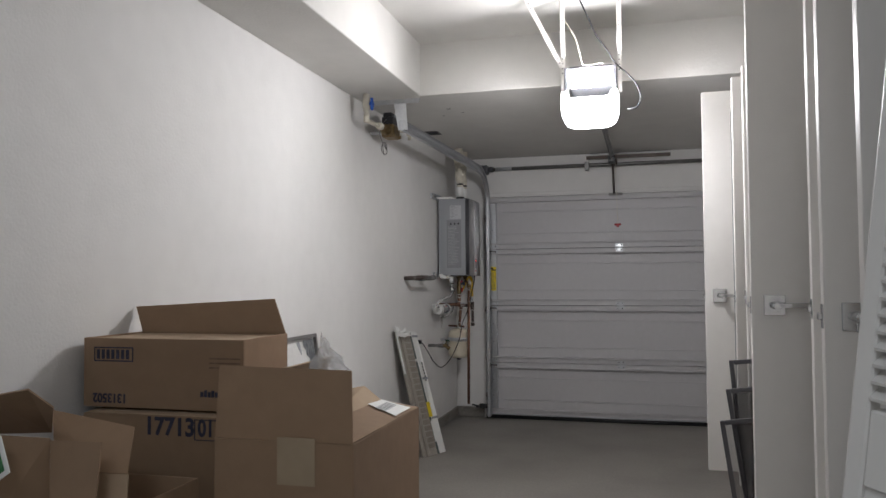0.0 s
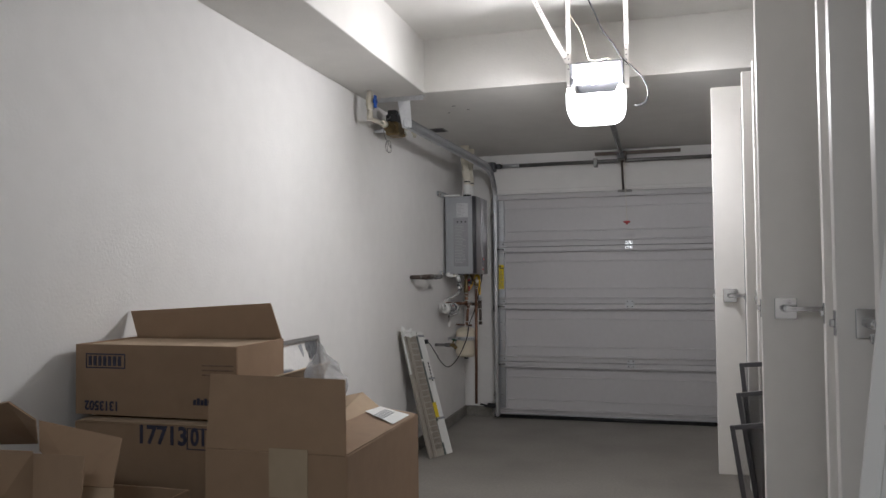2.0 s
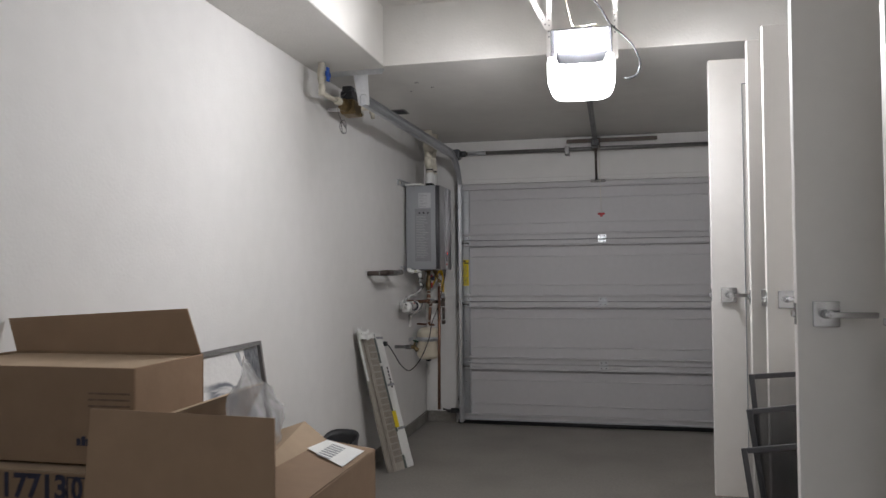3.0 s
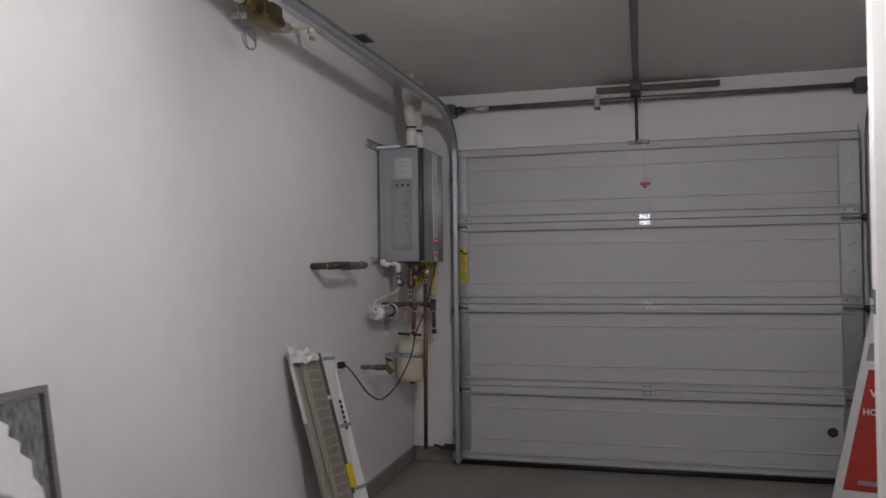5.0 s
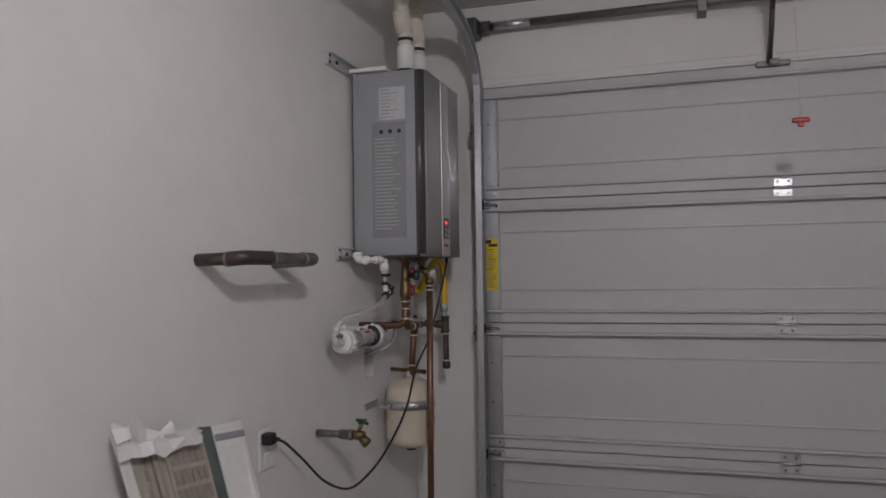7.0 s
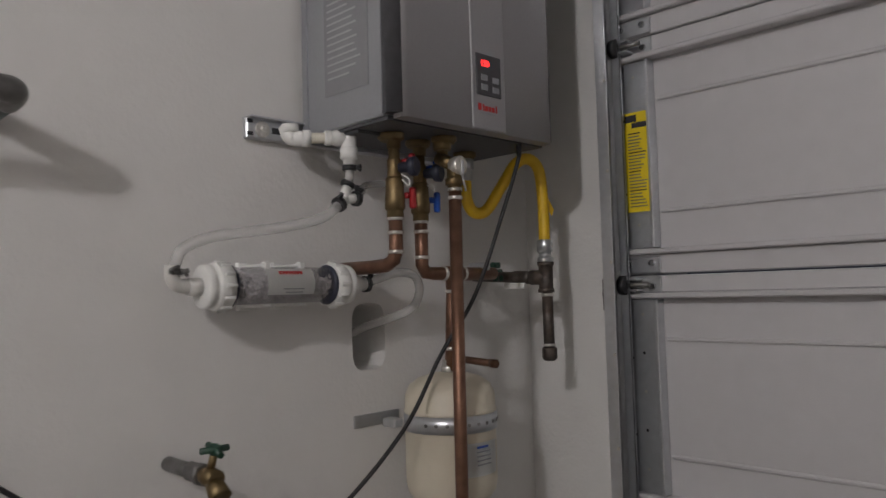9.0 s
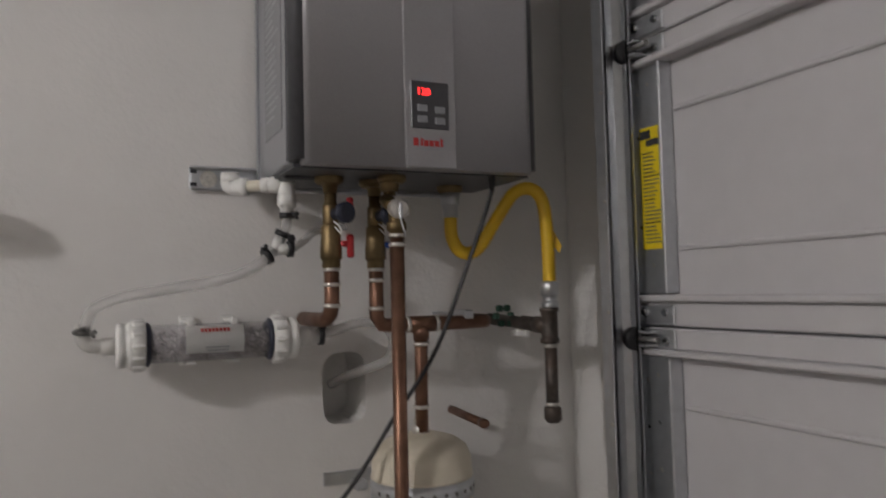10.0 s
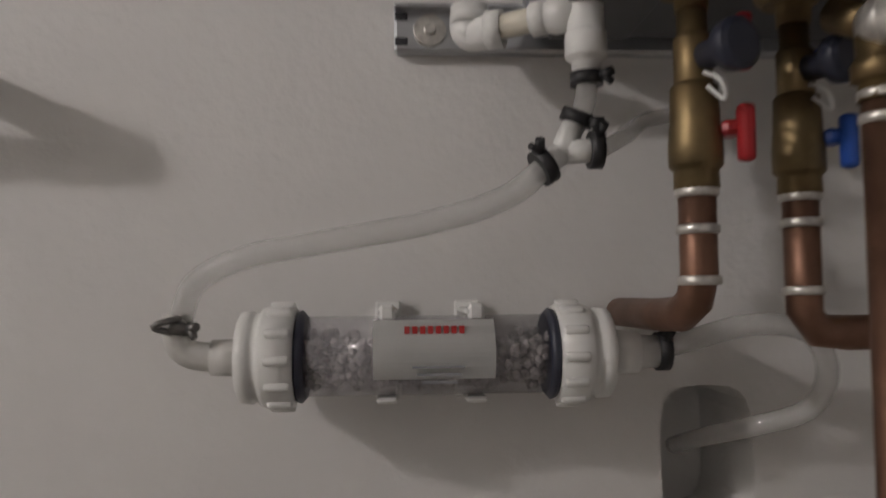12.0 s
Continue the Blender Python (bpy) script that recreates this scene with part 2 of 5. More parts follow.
def slab(corners, thick):
    """A sheet with thickness from corners in order; it grows along its normal."""
    pts = [Vector(c) for c in corners]
    n = (pts[1] - pts[0]).cross(pts[2] - pts[0]).normalized() * thick
    bm = bmesh.new()
    a = [bm.verts.new(p) for p in pts]
    b = [bm.verts.new(p + n) for p in pts]
    bm.faces.new(a[::-1])
    bm.faces.new(b)
    for i in range(len(a)):
        j = (i + 1) % len(a)
        bm.faces.new((a[i], a[j], b[j], b[i]))
    return bm


def mesh_object(name, bm, mat):
    bmesh.ops.recalc_face_normals(bm, faces=bm.faces[:])
    me = bpy.data.meshes.new(name)
    bm.to_mesh(me)
    bm.free()
    me.materials.append(mat)
    return new(name, me)


def thing(name, base, label, category, group=""):
    ob = new(name)
    ob.empty_display_size = 0.05
    ob.location = base
    return tagged(ob, label, category, group)


def part(name, bm, mat, parent, label=""):
    ob = mesh_object(name, bm, mat)
    ob.parent = parent
    if parent.type == "EMPTY":
        ob.matrix_parent_inverse = Matrix.Translation(-Vector(parent.location))
    return tagged(ob, label)


def solo(name, bm, mat, label, category, group=""):
    return tagged(mesh_object(name, bm, mat), label, category, group)


def structure(name, bm, mat, label, category):
    return tagged(mesh_object(name, bm, mat), label, category, kind="structure")


def writing(name, text, size, m, mat, parent, label="", bold=0.03):
    """Flat letters in the built-in font, turned into a mesh; m places the text's x and y axes."""
    cu = bpy.data.curves.new(name, "FONT")
    cu.body, cu.size, cu.align_x, cu.align_y, cu.extrude = text, size, "CENTER", "CENTER", 0.0004
    cu.offset = size * bold
    tmp = bpy.data.objects.new(name, cu)
    scene.collection.objects.link(tmp)
    me = bpy.data.meshes.new_from_object(tmp.evaluated_get(bpy.context.evaluated_depsgraph_get()))
    bpy.data.objects.remove(tmp)
    bm = bmesh.new()
    bm.from_mesh(me)
    bpy.data.meshes.remove(me)
    bm.transform(m)
    return part(name, bm, mat, parent, label)


def axes(origin, ex, ey):
    """The pose whose x and y axes run along ex and ey."""
    ex, ey = Vector(ex).normalized(), Vector(ey).normalized()
    ez = ex.cross(ey)
    return Matrix(((ex.x, ey.x, ez.x, origin[0]), (ex.y, ey.y, ez.y, origin[1]), (ex.z, ey.z, ez.z, origin[2]), (0, 0, 0, 1)))


# ---- structure ----
WX, DY, CZ, UZ, RX, BY = -1.775, 6.93, 2.495, 2.828, 1.30, -2.6
SX, SY = -1.353, 4.307      # edges of the lowered ceiling
# left wall with a rounded recess for the drain
HY, HZ = 6.382, 0.955


def wall_with_hole():
    bm = bmesh.new()
    hole = []
    for k in range(20):
        a = 2 * math.pi * k / 20
        c, s = math.cos(a), math.sin(a)
        hole.append((HY + 0.046 * math.copysign(abs(c) ** 0.6, c), HZ + 0.072 * math.copysign(abs(s) ** 0.45, s)))
    outer = [(DY, HZ), (DY, UZ + 0.1), (HY, UZ + 0.1), (BY, UZ + 0.1), (BY, HZ), (BY, 0), (HY, 0), (DY, 0)]
    hv = [bm.verts.new((WX, y, z)) for y, z in hole]
    ov = [bm.verts.new((WX, y, z)) for y, z in outer]
    idx = {0: 0, 5: 2, 10: 4, 15: 6}
    for a, oa in idx.items():
        b = (a + 5) % 20
        loop = [hv[(a + k) % 20] for k in range(6)]
        o1, om, o2 = ov[oa], ov[oa + 1], ov[(oa + 2) % 8]
        bm.faces.new([*loop, o2, om, o1])
    deep = [bm.verts.new((WX - 0.13, y, z)) for y, z in hole]
    for k in range(20):
        bm.faces.new((hv[k], hv[(k + 1) % 20], deep[(k + 1) % 20], deep[k]))
    bm.faces.new(deep)
    bo = [bm.verts.new((WX - 0.16, y, z)) for y, z in outer]
    for k in range(8):
        bm.faces.new((ov[k], ov[(k + 1) % 8], bo[(k + 1) % 8], bo[k]))
    bm.faces.new(bo)
    return bm


structure("wall_left", wall_with_hole(), PLASTER, "off-white lightly textured plaster wall of the garage", "wall")
OX0, OX1, OZ = -1.40, 0.96, 2.06
structure("wall_door_side", join(box((WX, DY, 0), (OX0, DY + 0.15, CZ)), box((OX1, DY, 0), (RX, DY + 0.15, CZ)), box((OX0, DY, OZ), (OX1, DY + 0.15, CZ))),
          PLASTER, "off-white plaster wall around the garage door", "wall")
structure("wall_right", box((RX, BY, 0), (RX + 0.15, DY + 0.15, UZ + 0.1)), PLASTER, "off-white plaster side wall behind stacked doors", "wall")
structure("wall_back", box((WX - 0.16, BY - 0.15, 0), (RX + 0.15, BY, UZ + 0.1)), PLASTER, "off-white plaster rear wall of the garage", "wall")
structure("floor", box((WX - 0.16, BY - 0.15, -0.12), (RX + 0.15, DY + 0.6, 0)), CONCRETE, "smooth grey concrete garage floor with faint stains", "floor")
structure("ceiling", box((WX - 0.16, BY - 0.15, UZ + 0.1), (RX + 0.15, DY + 0.15, UZ + 0.22)), CEILING, "off-white painted upper ceiling", "ceiling")
structure("ceiling_upper", box((SX - 0.02, BY, UZ), (RX, SY + 0.02, UZ + 0.1)), CEILING, "off-white painted raised ceiling panel", "ceiling")
structure("ceiling_lowered", join(box((WX, BY, CZ), (SX, SY, UZ + 0.09), 0.006, 2), box((WX, SY - 0.001, CZ + 0.0005), (RX, DY, UZ + 0.09), 0.006, 2)), CEILING,
          "off-white lowered ceiling with a boxed soffit edge", "ceiling")
structure("baseboard", join(box((WX, BY, 0), (WX + 0.018, DY, 0.095), 0.004), box((WX + 0.018, DY - 0.018, 0), (-1.50, DY, 0.095), 0.004)), CURB,
          "low grey concrete curb along the foot of the wall", "curb")
structure("driveway", box((-3, DY + 0.6, -0.12), (3, DY + 3, -0.02)), CONCRETE, "grey concrete apron outside the closed door", "ground")


# ---- garage door ----
def garage_door():
    X0, X1, YF, YB = -1.47, 1.03, 6.862, 6.908
    d = thing("garage_door", (-0.25, 6.885, 0), "closed white four-section steel garage door with galvanised end stiles", "garage door")
    zs = [0.035, 0.530, 1.071, 1.608, 2.105]
    for a, b in zip(zs, zs[1:]):
        s = part("section", join(box((X0, YF + 0.02, a + 0.0015), (X1, YB, b - 0.0015), 0.002)), DOORSKIN, d)
        part("bottom_rail", join(box((X0, YF, a + 0.002), (X1, YF + 0.02, a + 0.046), 0.003), box((X0, YF - 0.016, a + 0.046), (X1, YF + 0.02, a + 0.058), 0.003)), DOORSKIN, s)
        part("top_rail", join(box((X0, YF, b - 0.040), (X1, YF + 0.02, b - 0.002), 0.003), box((X0, YF - 0.016, b - 0.052), (X1, YF + 0.02, b - 0.040), 0.003)), DOORSKIN, s)
        for zz in (a + 0.142, b - 0.142):
            part("panel_rib", box((X0 + 0.12, YF + 0.0135, zz - 0.005), (X1 - 0.12, YF + 0.021, zz + 0.005), 0.003), DOORSKIN, s)
        for x0, x1, rim in ((X0, -1.358, -1.358), (0.915, X1, 0.915)):
            st = part("end_stile", join(box((x0, YF - 0.003, a + 0.060), (x1, YF + 0.019, b - 0.054), 0.002), box((rim - 0.004, YF - 0.012, a + 0.060), (rim + 0.004, YF + 0.019, b - 0.054), 0.002)), GALV, s,
                      "galvanised steel end stile with punched holes")
            for k in range(5):
                zz = a + 0.10 + k * (b - a - 0.2) / 4
                for xx in (x0 + 0.045, x0 + 0.075):
                    part("punched_hole", lathe((xx, YF - 0.0025, zz + (0.012 if xx > x0 + 0.05 else 0)), (0, -1, 0), [(0, 0.0035), (0.0012, 0.0035)], 8), INK if k % 2 else SOLDER, st)
    part("bottom_seal", tube([(X0, YF + 0.02, 0.02), (X1, YF + 0.02, 0.02)], 0.021, 10), RUBBER, d, "black rubber bottom seal")
    part("bottom_rail_cap", box((X0, YF - 0.014, 0.038), (X1, YF + 0.018, 0.052), 0.003), GALV, d)
    # hinges at the section joints
    for z in zs[1:4]:
        for x in (-0.21,):
            h = part("centre_hinge", join(box((x - 0.035, YF - 0.004, z + 0.003), (x + 0.035, YF, z + 0.036), 0.002), box((x - 0.035, YF - 0.004, z - 0.036), (x + 0.035, YF, z - 0.003), 0.002),
                                          tube([(x - 0.036, YF - 0.008, z), (x + 0.036, YF - 0.008, z)], 0.007, 10)), GALV, d, "galvanised hinge plate")
            for sx in (-0.02, 0.02):
                for sz in (-0.024, 0.024):
                    part("hinge_bolt", lathe((x + sx, YF - 0.004, z + sz), (0, -1, 0), [(0, 0.007), (0.005, 0.006)], 6), CHROME, h)
        for x, sgn in ((-1.40, -1), (0.96, 1)):
            h = part("roller_hinge", join(box((x - 0.045, YF - 0.006, z + 0.004), (x + 0.055, YF - 0.001, z + 0.04), 0.002), box((x - 0.045, YF - 0.006, z - 0.04), (x + 0.055, YF - 0.001, z - 0.004), 0.002),
                                          box((x - 0.045, YF - 0.035, z - 0.036), (x + 0.01, YF - 0.004, z - 0.031), 0.001), box((x - 0.045, YF - 0.035, z - 0.012), (x + 0.01, YF - 0.004, z - 0.007), 0.001)), GALV, d, "galvanised roller hinge")
            for sx in (-0.02, 0.035):
                for sz in (-0.026, 0.026):
                    part("hinge_bolt", lathe((x + sx, YF - 0.006, z + sz), (0, -1, 0), [(0, 0.008), (0.006, 0.007)], 6), CHROME, h)
            off = 0.012 if sgn < 0 else 0.07
            part("roller_stem", tube([(x + sgn * -0.04, YF - 0.03, z - 0.022), (x + sgn * (off + 0.015), YF - 0.03, z - 0.022)], 0.006, 8), DULLSTEEL, h)
            part("roller", lathe((x + sgn * off, YF - 0.03, z - 0.022), (sgn, 0, 0), [(0, 0.012), (0.003, 0.022), (0.018, 0.022), (0.021, 0.012)], 16), RUBBER, h, "black plastic roller")
    # warning sticker, its writing too small to read
    s = part("warning_sticker", box((-1.421, YF - 0.0045, 1.213), (-1.360, YF - 0.0032, 1.440), 0.0), STICKERY, d, "yellow warning sticker")
    rnd = random.Random(4)
    part("sticker_mark", join(box((-1.419, YF - 0.0056, 1.418), (-1.390, YF - 0.0044, 1.434)), box((-1.402, YF - 0.0056, 1.404), (-1.363, YF - 0.0044, 1.416))), INK, s)
    for k in range(24):
        z = 1.392 - k * 0.0072
        part("text_bar", box((-1.413, YF - 0.0054, z - 0.0018), (-1.413 + rnd.uniform(0.026, 0.046), YF - 0.0044, z + 0.0008)), INK if k % 6 == 0 else DULLSTEEL, s)
    # Plain dark disc stands in for an oval loop on the door.
    part("dark_disc", lathe((0.855, YF + 0.019, 0.306), (0, -1, 0), [(0, 0.03), (0.003, 0.028)], 20), NAVYINK, d, "small dark disc in place of an oval loop")
    part("bottom_lock", join(box((-1.53, YF - 0.05, 0.10), (-1.44, YF - 0.02, 0.14), 0.004), box((-1.56, YF - 0.06, 0.105), (-1.53, YF - 0.02, 0.125), 0.003), tube([(-1.60, YF - 0.04, 0.13), (-1.50, YF - 0.04, 0.11)], 0.008, 8)), RUBBER, d, "black bottom corner bracket")
    part("arm_bracket", join(box((-0.298, YF - 0.02, 2.088), (-0.172, YF, 2.110), 0.003), box((-0.25, YF - 0.05, 2.088), (-0.215, YF, 2.110), 0.003)), SOLDERDULL, d, "galvanised operator bracket")
    return d


garage_door()
structure("trim", join(box((-1.468, DY - 0.062, 2.107), (1.03, DY, 2.122), 0.003), box((-1.468, DY - 0.045, 2.122), (1.03, DY, 2.150), 0.003)), PLASTER, "painted header stop above the door", "trim")


def track(side, x, name_label):
    t = thing("door_track", (x, 6.80, 0), name_label, "door track", "tracks of the garage door")
    out = -side * 0.03
    bend = [(0.0 + 0.37 * (1 - math.cos(a)), 2.05 + 0.28 * math.sin(a)) for a in [k * math.pi / 2 / 8 for k in range(9)]]
    path = [(6.80, 0.03), (6.80, 1.0)] + [(6.80 - y, z) for y, z in bend] + [(4.37, 2.33)]
    bm = bmesh.new()
    prof = [(0.0, 0.026), (0.0, 0.032), (0.026, 0.034), (0.034, 0.018), (0.034, -0.018), (0.026, -0.034), (0.0, -0.032), (0.0, -0.026)]
    rings = []
    pts = [Vector((0, y, z)) for y, z in path]
    skew = [-0.075 * side * min(max((6.80 - y) / 2.3, 0), 1) if side > 0 else 0.0 for y, z in path]
    for i, p in enumerate(pts):
        d = (pts[min(i + 1, len(pts) - 1)] - pts[max(i - 1, 0)]).normalized()
        nrm = Vector((0, d.z, -d.y))
        outer = [bm.verts.new(Vector((x + skew[i] + side * -a, p.y, p.z)) + nrm * b) for a, b in prof]
        inner = [bm.verts.new(Vector((x + skew[i] + side * -max(a - 0.003, 0.0), p.y, p.z)) + nrm * (b * 0.9)) for a, b in prof]
        rings.append(outer + inner[::-1])
    for a, b in zip(rings, rings[1:]):
        for k in range(16):
            bm.faces.new((a[k], a[(k + 1) % 16], b[(k + 1) % 16], b[k]))
    bm.faces.new(rings[0][::-1])
    bm.faces.new(rings[-1])
    part("rail", bm, GALV, t)
    part("wall_angle", join(box((x - side * 0.036, 6.80, 0.03), (x - side * 0.04, DY, 2.12), 0.001), box((x - side * 0.036, DY - 0.004, 0.03), (x - side * 0.075, DY, 2.12), 0.001)), GALV, t, "galvanised steel wall angle")
    for z in (0.22, 1.03, 1.9):
        b = part("jamb_bracket", join(box((x - side * 0.034, 6.79, z - 0.035), (x - side * 0.046, 6.83, z + 0.035), 0.002), box((x - side * 0.04, 6.83, z - 0.03), (x - side * 0.046, DY, z + 0.03), 0.002)), DULLSTEEL, t)
        part("bolt", lathe((x - side * 0.046, 6.81, z), (-side, 0, 0), [(0, 0.012), (0.008, 0.009)], 8), DULLSTEEL, b)
    for k in range(9):
        part("slot_rivet", lathe((x - side * 0.004, 6.766, 0.3 + k * 0.2), (0, -1, 0), [(0, 0.004), (0.002, 0.003)], 8), SOLDER, t)
    hx = x + skew[-1]
    part("hanger", join(slab([(hx - 0.045, 4.39, 2.30), (hx + 0.02, 4.39, 2.30), (hx + 0.02, 4.355, CZ - 0.02), (hx - 0.065, 4.355, CZ - 0.02)], 0.003),
                        box((hx - 0.22, 4.350, CZ - 0.03), (hx + 0.11, 4.353, CZ), 0.0), box((hx - 0.22, 4.353, CZ - 0.004), (hx + 0.11, 4.385, CZ), 0.0)), GALV, t, "galvanised angle hanger fixed to the ceiling")
    return t


track(1, -1.408, "galvanised garage door track curving along the wall to the ceiling")
track(-1, 1.05, "galvanised garage door track beside the stacked doors")


def torsion_tube():
    t = thing("torsion_tube", (-0.25, 6.86, 2.36), "grey steel torsion tube on brackets above the door", "torsion tube")
    part("tube", tube([(-1.47, 6.86, 2.378), (1.09, 6.86, 2.378)], 0.017, 14), DULLSTEEL, t)
    part("collar", tube([(-1.36, 6.86, 2.378), (-1.2, 6.86, 2.378)], 0.019, 14), GALV, t)
    for x in (-1.48, 1.04):
        e = part("drum_cover", join(box((x - 0.03, 6.82, 2.333), (x + 0.05, 6.92, 2.418), 0.012, 2), tube([(x + 0.05, 6.86, 2.378), (x + 0.10, 6.86, 2.378)], 0.026, 14)), DARKGREY, t, "dark grey plastic drum cover")
    part("centre_bracket", join(box((-0.51, 6.83, 2.333), (-0.475, DY, 2.408), 0.002), tube([(-0.51, 6.86, 2.378), (-0.475, 6.86, 2.378)], 0.024, 14)), DULLSTEEL, t)
    return t


torsion_tube()


# ---- door opener ----
def opener():
    cx, y0 = -0.248, 3.62
    o = thing("garage_door_opener", (cx, 3.8, 2.4), "ceiling-hung garage door opener with its lamp lit and cover lowered", "door opener")
    part("motor_housing", join(box((cx - 0.125, y0 + 0.14, 2.345), (cx + 0.125, y0 + 0.50, 2.46), 0.02, 3), box((cx - 0.05, y0 + 0.16, 2.455), (cx + 0.05, y0 + 0.30, 2.472), 0.008, 2)), DARKGREY, o, "dark grey motor housing")
    part("front_frame", join(box((cx - 0.135, y0 + 0.06, 2.265), (cx - 0.115, y0 + 0.135, 2.43), 0.004), box((cx + 0.115, y0 + 0.06, 2.265), (cx + 0.135, y0 + 0.135, 2.43), 0.004),
                             box((cx - 0.133, y0 + 0.07, 2.418), (cx + 0.133, y0 + 0.135, 2.432), 0.004), box((cx - 0.133, y0 + 0.07, 2.262), (cx + 0.133, y0 + 0.085, 2.271), 0.003),
                             box((cx - 0.128, y0 + 0.09, 2.36), (cx - 0.105, y0 + 0.135, 2.372), 0.003), box((cx + 0.07, y0 + 0.09, 2.375), (cx + 0.128, y0 + 0.135, 2.388), 0.003)), DARKTRIM, o)
    part("lamp_panel", box((cx - 0.119, y0 + 0.128, 2.348), (cx + 0.119, y0 + 0.138, 2.418), 0.003), DARKTRIM, o, "dark panel behind the bulb")
    part("capacitor", lathe((cx + 0.075, y0 + 0.10, 2.402), (1, 0, 0), [(0, 0.012), (0.003, 0.014), (0.034, 0.014), (0.037, 0.012)], 16), PVC, o)
    part("lamp_socket", lathe((cx - 0.10, y0 + 0.055, 2.335), (1, 0, 0), [(0, 0.02), (0.03, 0.02), (0.035, 0.015)], 14), PVC, o)
    part("bulb", lathe((cx - 0.065, y0 + 0.05, 2.335), (1, 0, 0), [(0, 0.010), (0.02, 0.015), (0.045, 0.022), (0.065, 0.020), (0.080, 0.009)], 28), BULB, o, "lit frosted bulb")
    # translucent cover hanging open: a rounded tray with a notched upper rim
    bm = bmesh.new()
    w, zt = 0.143, 2.282
    low = [(math.copysign(abs(math.cos(a)) ** 0.38, math.cos(a)) * w, zt - 0.02 - abs(math.sin(a)) ** 0.55 * 0.153) for a in [math.pi * k / 16 for k in range(17)]]
    rim = [zt - 0.066 if abs(px) < 0.062 else zt - 0.034 if abs(px) < 0.10 else zt for px, pz in low]
    cols = []
    for dy, sc in ((0.105, 0.96), (0.10, 1.0), (0.012, 1.0), (0.0, 0.975)):
        cols.append([bm.verts.new((cx + px * sc, y0 + dy - 0.02, zt + (pz - zt) * sc)) for px, pz in low])
    cols.append([bm.verts.new((cx + px * 0.97, y0 - 0.02, max(z, zt + (pz - zt) * 0.97 + 0.001))) for (px, pz), z in zip(low, rim)])
    for a, b in zip(cols, cols[1:]):
        for k in range(16):
            bm.faces.new((a[k], a[k + 1], b[k + 1], b[k])).smooth = True
    bmesh.ops.remove_doubles(bm, verts=bm.verts[:], dist=0.0002)
    bmesh.ops.solidify(bm, geom=bm.faces[:], thickness=0.003)
    lens = part("lens_cover", bm, LENS, o, "translucent white lamp cover hanging open")
    lens.visible_shadow = False
    part("control_strip", join(box((cx - 0.075, y0 + 0.06, 2.222), (cx + 0.075, y0 + 0.085, 2.268), 0.005, 2), box((cx - 0.105, y0 + 0.065, 2.255), (cx + 0.105, y0 + 0.09, 2.272), 0.003)), DARKGREY, o, "dark control strip under the lamp")
    for k in range(4):
        part("terminal", box((cx - 0.06 + k * 0.033, y0 + 0.054, 2.232), (cx - 0.04 + k * 0.033, y0 + 0.062, 2.256), 0.002), GREYINK, o)
    part("cover_slot", box((cx - 0.05, y0 - 0.0225, 2.203), (cx + 0.05, y0 - 0.0205, 2.208)), DARKGREY, o)
    for x in (-0.147, 0.147):
        st = part("hanger_strap", join(box((cx + x - 0.013, y0 + 0.13, 2.30), (cx + x + 0.013, y0 + 0.133, UZ), 0.0), box((cx + x - 0.013, y0 + 0.13, 2.30), (cx + x - 0.010, y0 + 0.15, UZ), 0.0)), PAINTWHITE, o, "perforated white steel strap")
        for k in range(15):
            part("strap_hole", lathe((cx + x, y0 + 0.1305, 2.42 + k * 0.026), (0, -1, 0), [(0, 0.004), (0.0006, 0.004)], 8), DARKGREY, st)
    dm = (Vector((cx - 0.150, y0 + 0.125, 2.45)), Vector((cx - 0.335, y0 + 0.10, UZ)))
    st = part("diagonal_strap", slab([dm[0] + Vector((-0.013, 0, 0)), dm[0] + Vector((0.013, 0, 0)), dm[1] + Vector((0.013, 0, 0)), dm[1] + Vector((-0.013, 0, 0))], 0.003), PAINTWHITE, o, "perforated white steel strap")
    for k in range(14):
        p = dm[0] + (dm[1] - dm[0]) * ((k + 1) / 15)
        part("strap_hole", lathe((p.x, p.y - 0.0005, p.z), (0, -1, 0), [(0, 0.004), (0.0036, 0.004)], 8), DARKGREY, st)
    part("cord", tube([(-0.31, 3.71, UZ), (-0.299, 3.70, 2.795), (-0.255, 3.70, 2.69), (-0.214, 3.70, 2.592), (-0.165, 3.70, 2.52), (-0.127, 3.70, 2.45), (-0.098, 3.70, 2.418), (-0.055, 3.70, 2.375), (-0.017, 3.70, 2.324), (0.004, 3.70, 2.258), (-0.011, 3.70, 2.210), (-0.040, 3.70, 2.196), (-0.062, 3.71, 2.199)], 0.0042, 8, 6), RUBBER, o, "black power cord")
    part("bell_wire", tube([(-0.395, 3.74, 2.76), (-0.385, 3.72, 2.706), (-0.350, 3.70, 2.64), (-0.322, 3.70, 2.586), (-0.302, 3.70, 2.51), (-0.285, 3.70, 2.448), (-0.24, 3.70, 2.440), (-0.19, 3.70, 2.447), (-0.17, 3.71, 2.425)], 0.003, 6, 6), CREAM, o, "thin pale control wire")
    # T rail, trolley, arm
    part("rail", join(box((cx - 0.018, y0 + 0.50, 2.375), (cx + 0.018, 6.78, 2.405), 0.003), box((cx - 0.004, y0 + 0.50, 2.345), (cx + 0.004, 6.78, 2.375), 0.001)), DULLSTEEL, o, "dark steel drive rail")
    part("trolley", join(box((cx - 0.03, 6.36, 2.325), (cx + 0.03, 6.50, 2.377), 0.006, 2)), RUBBER, o)
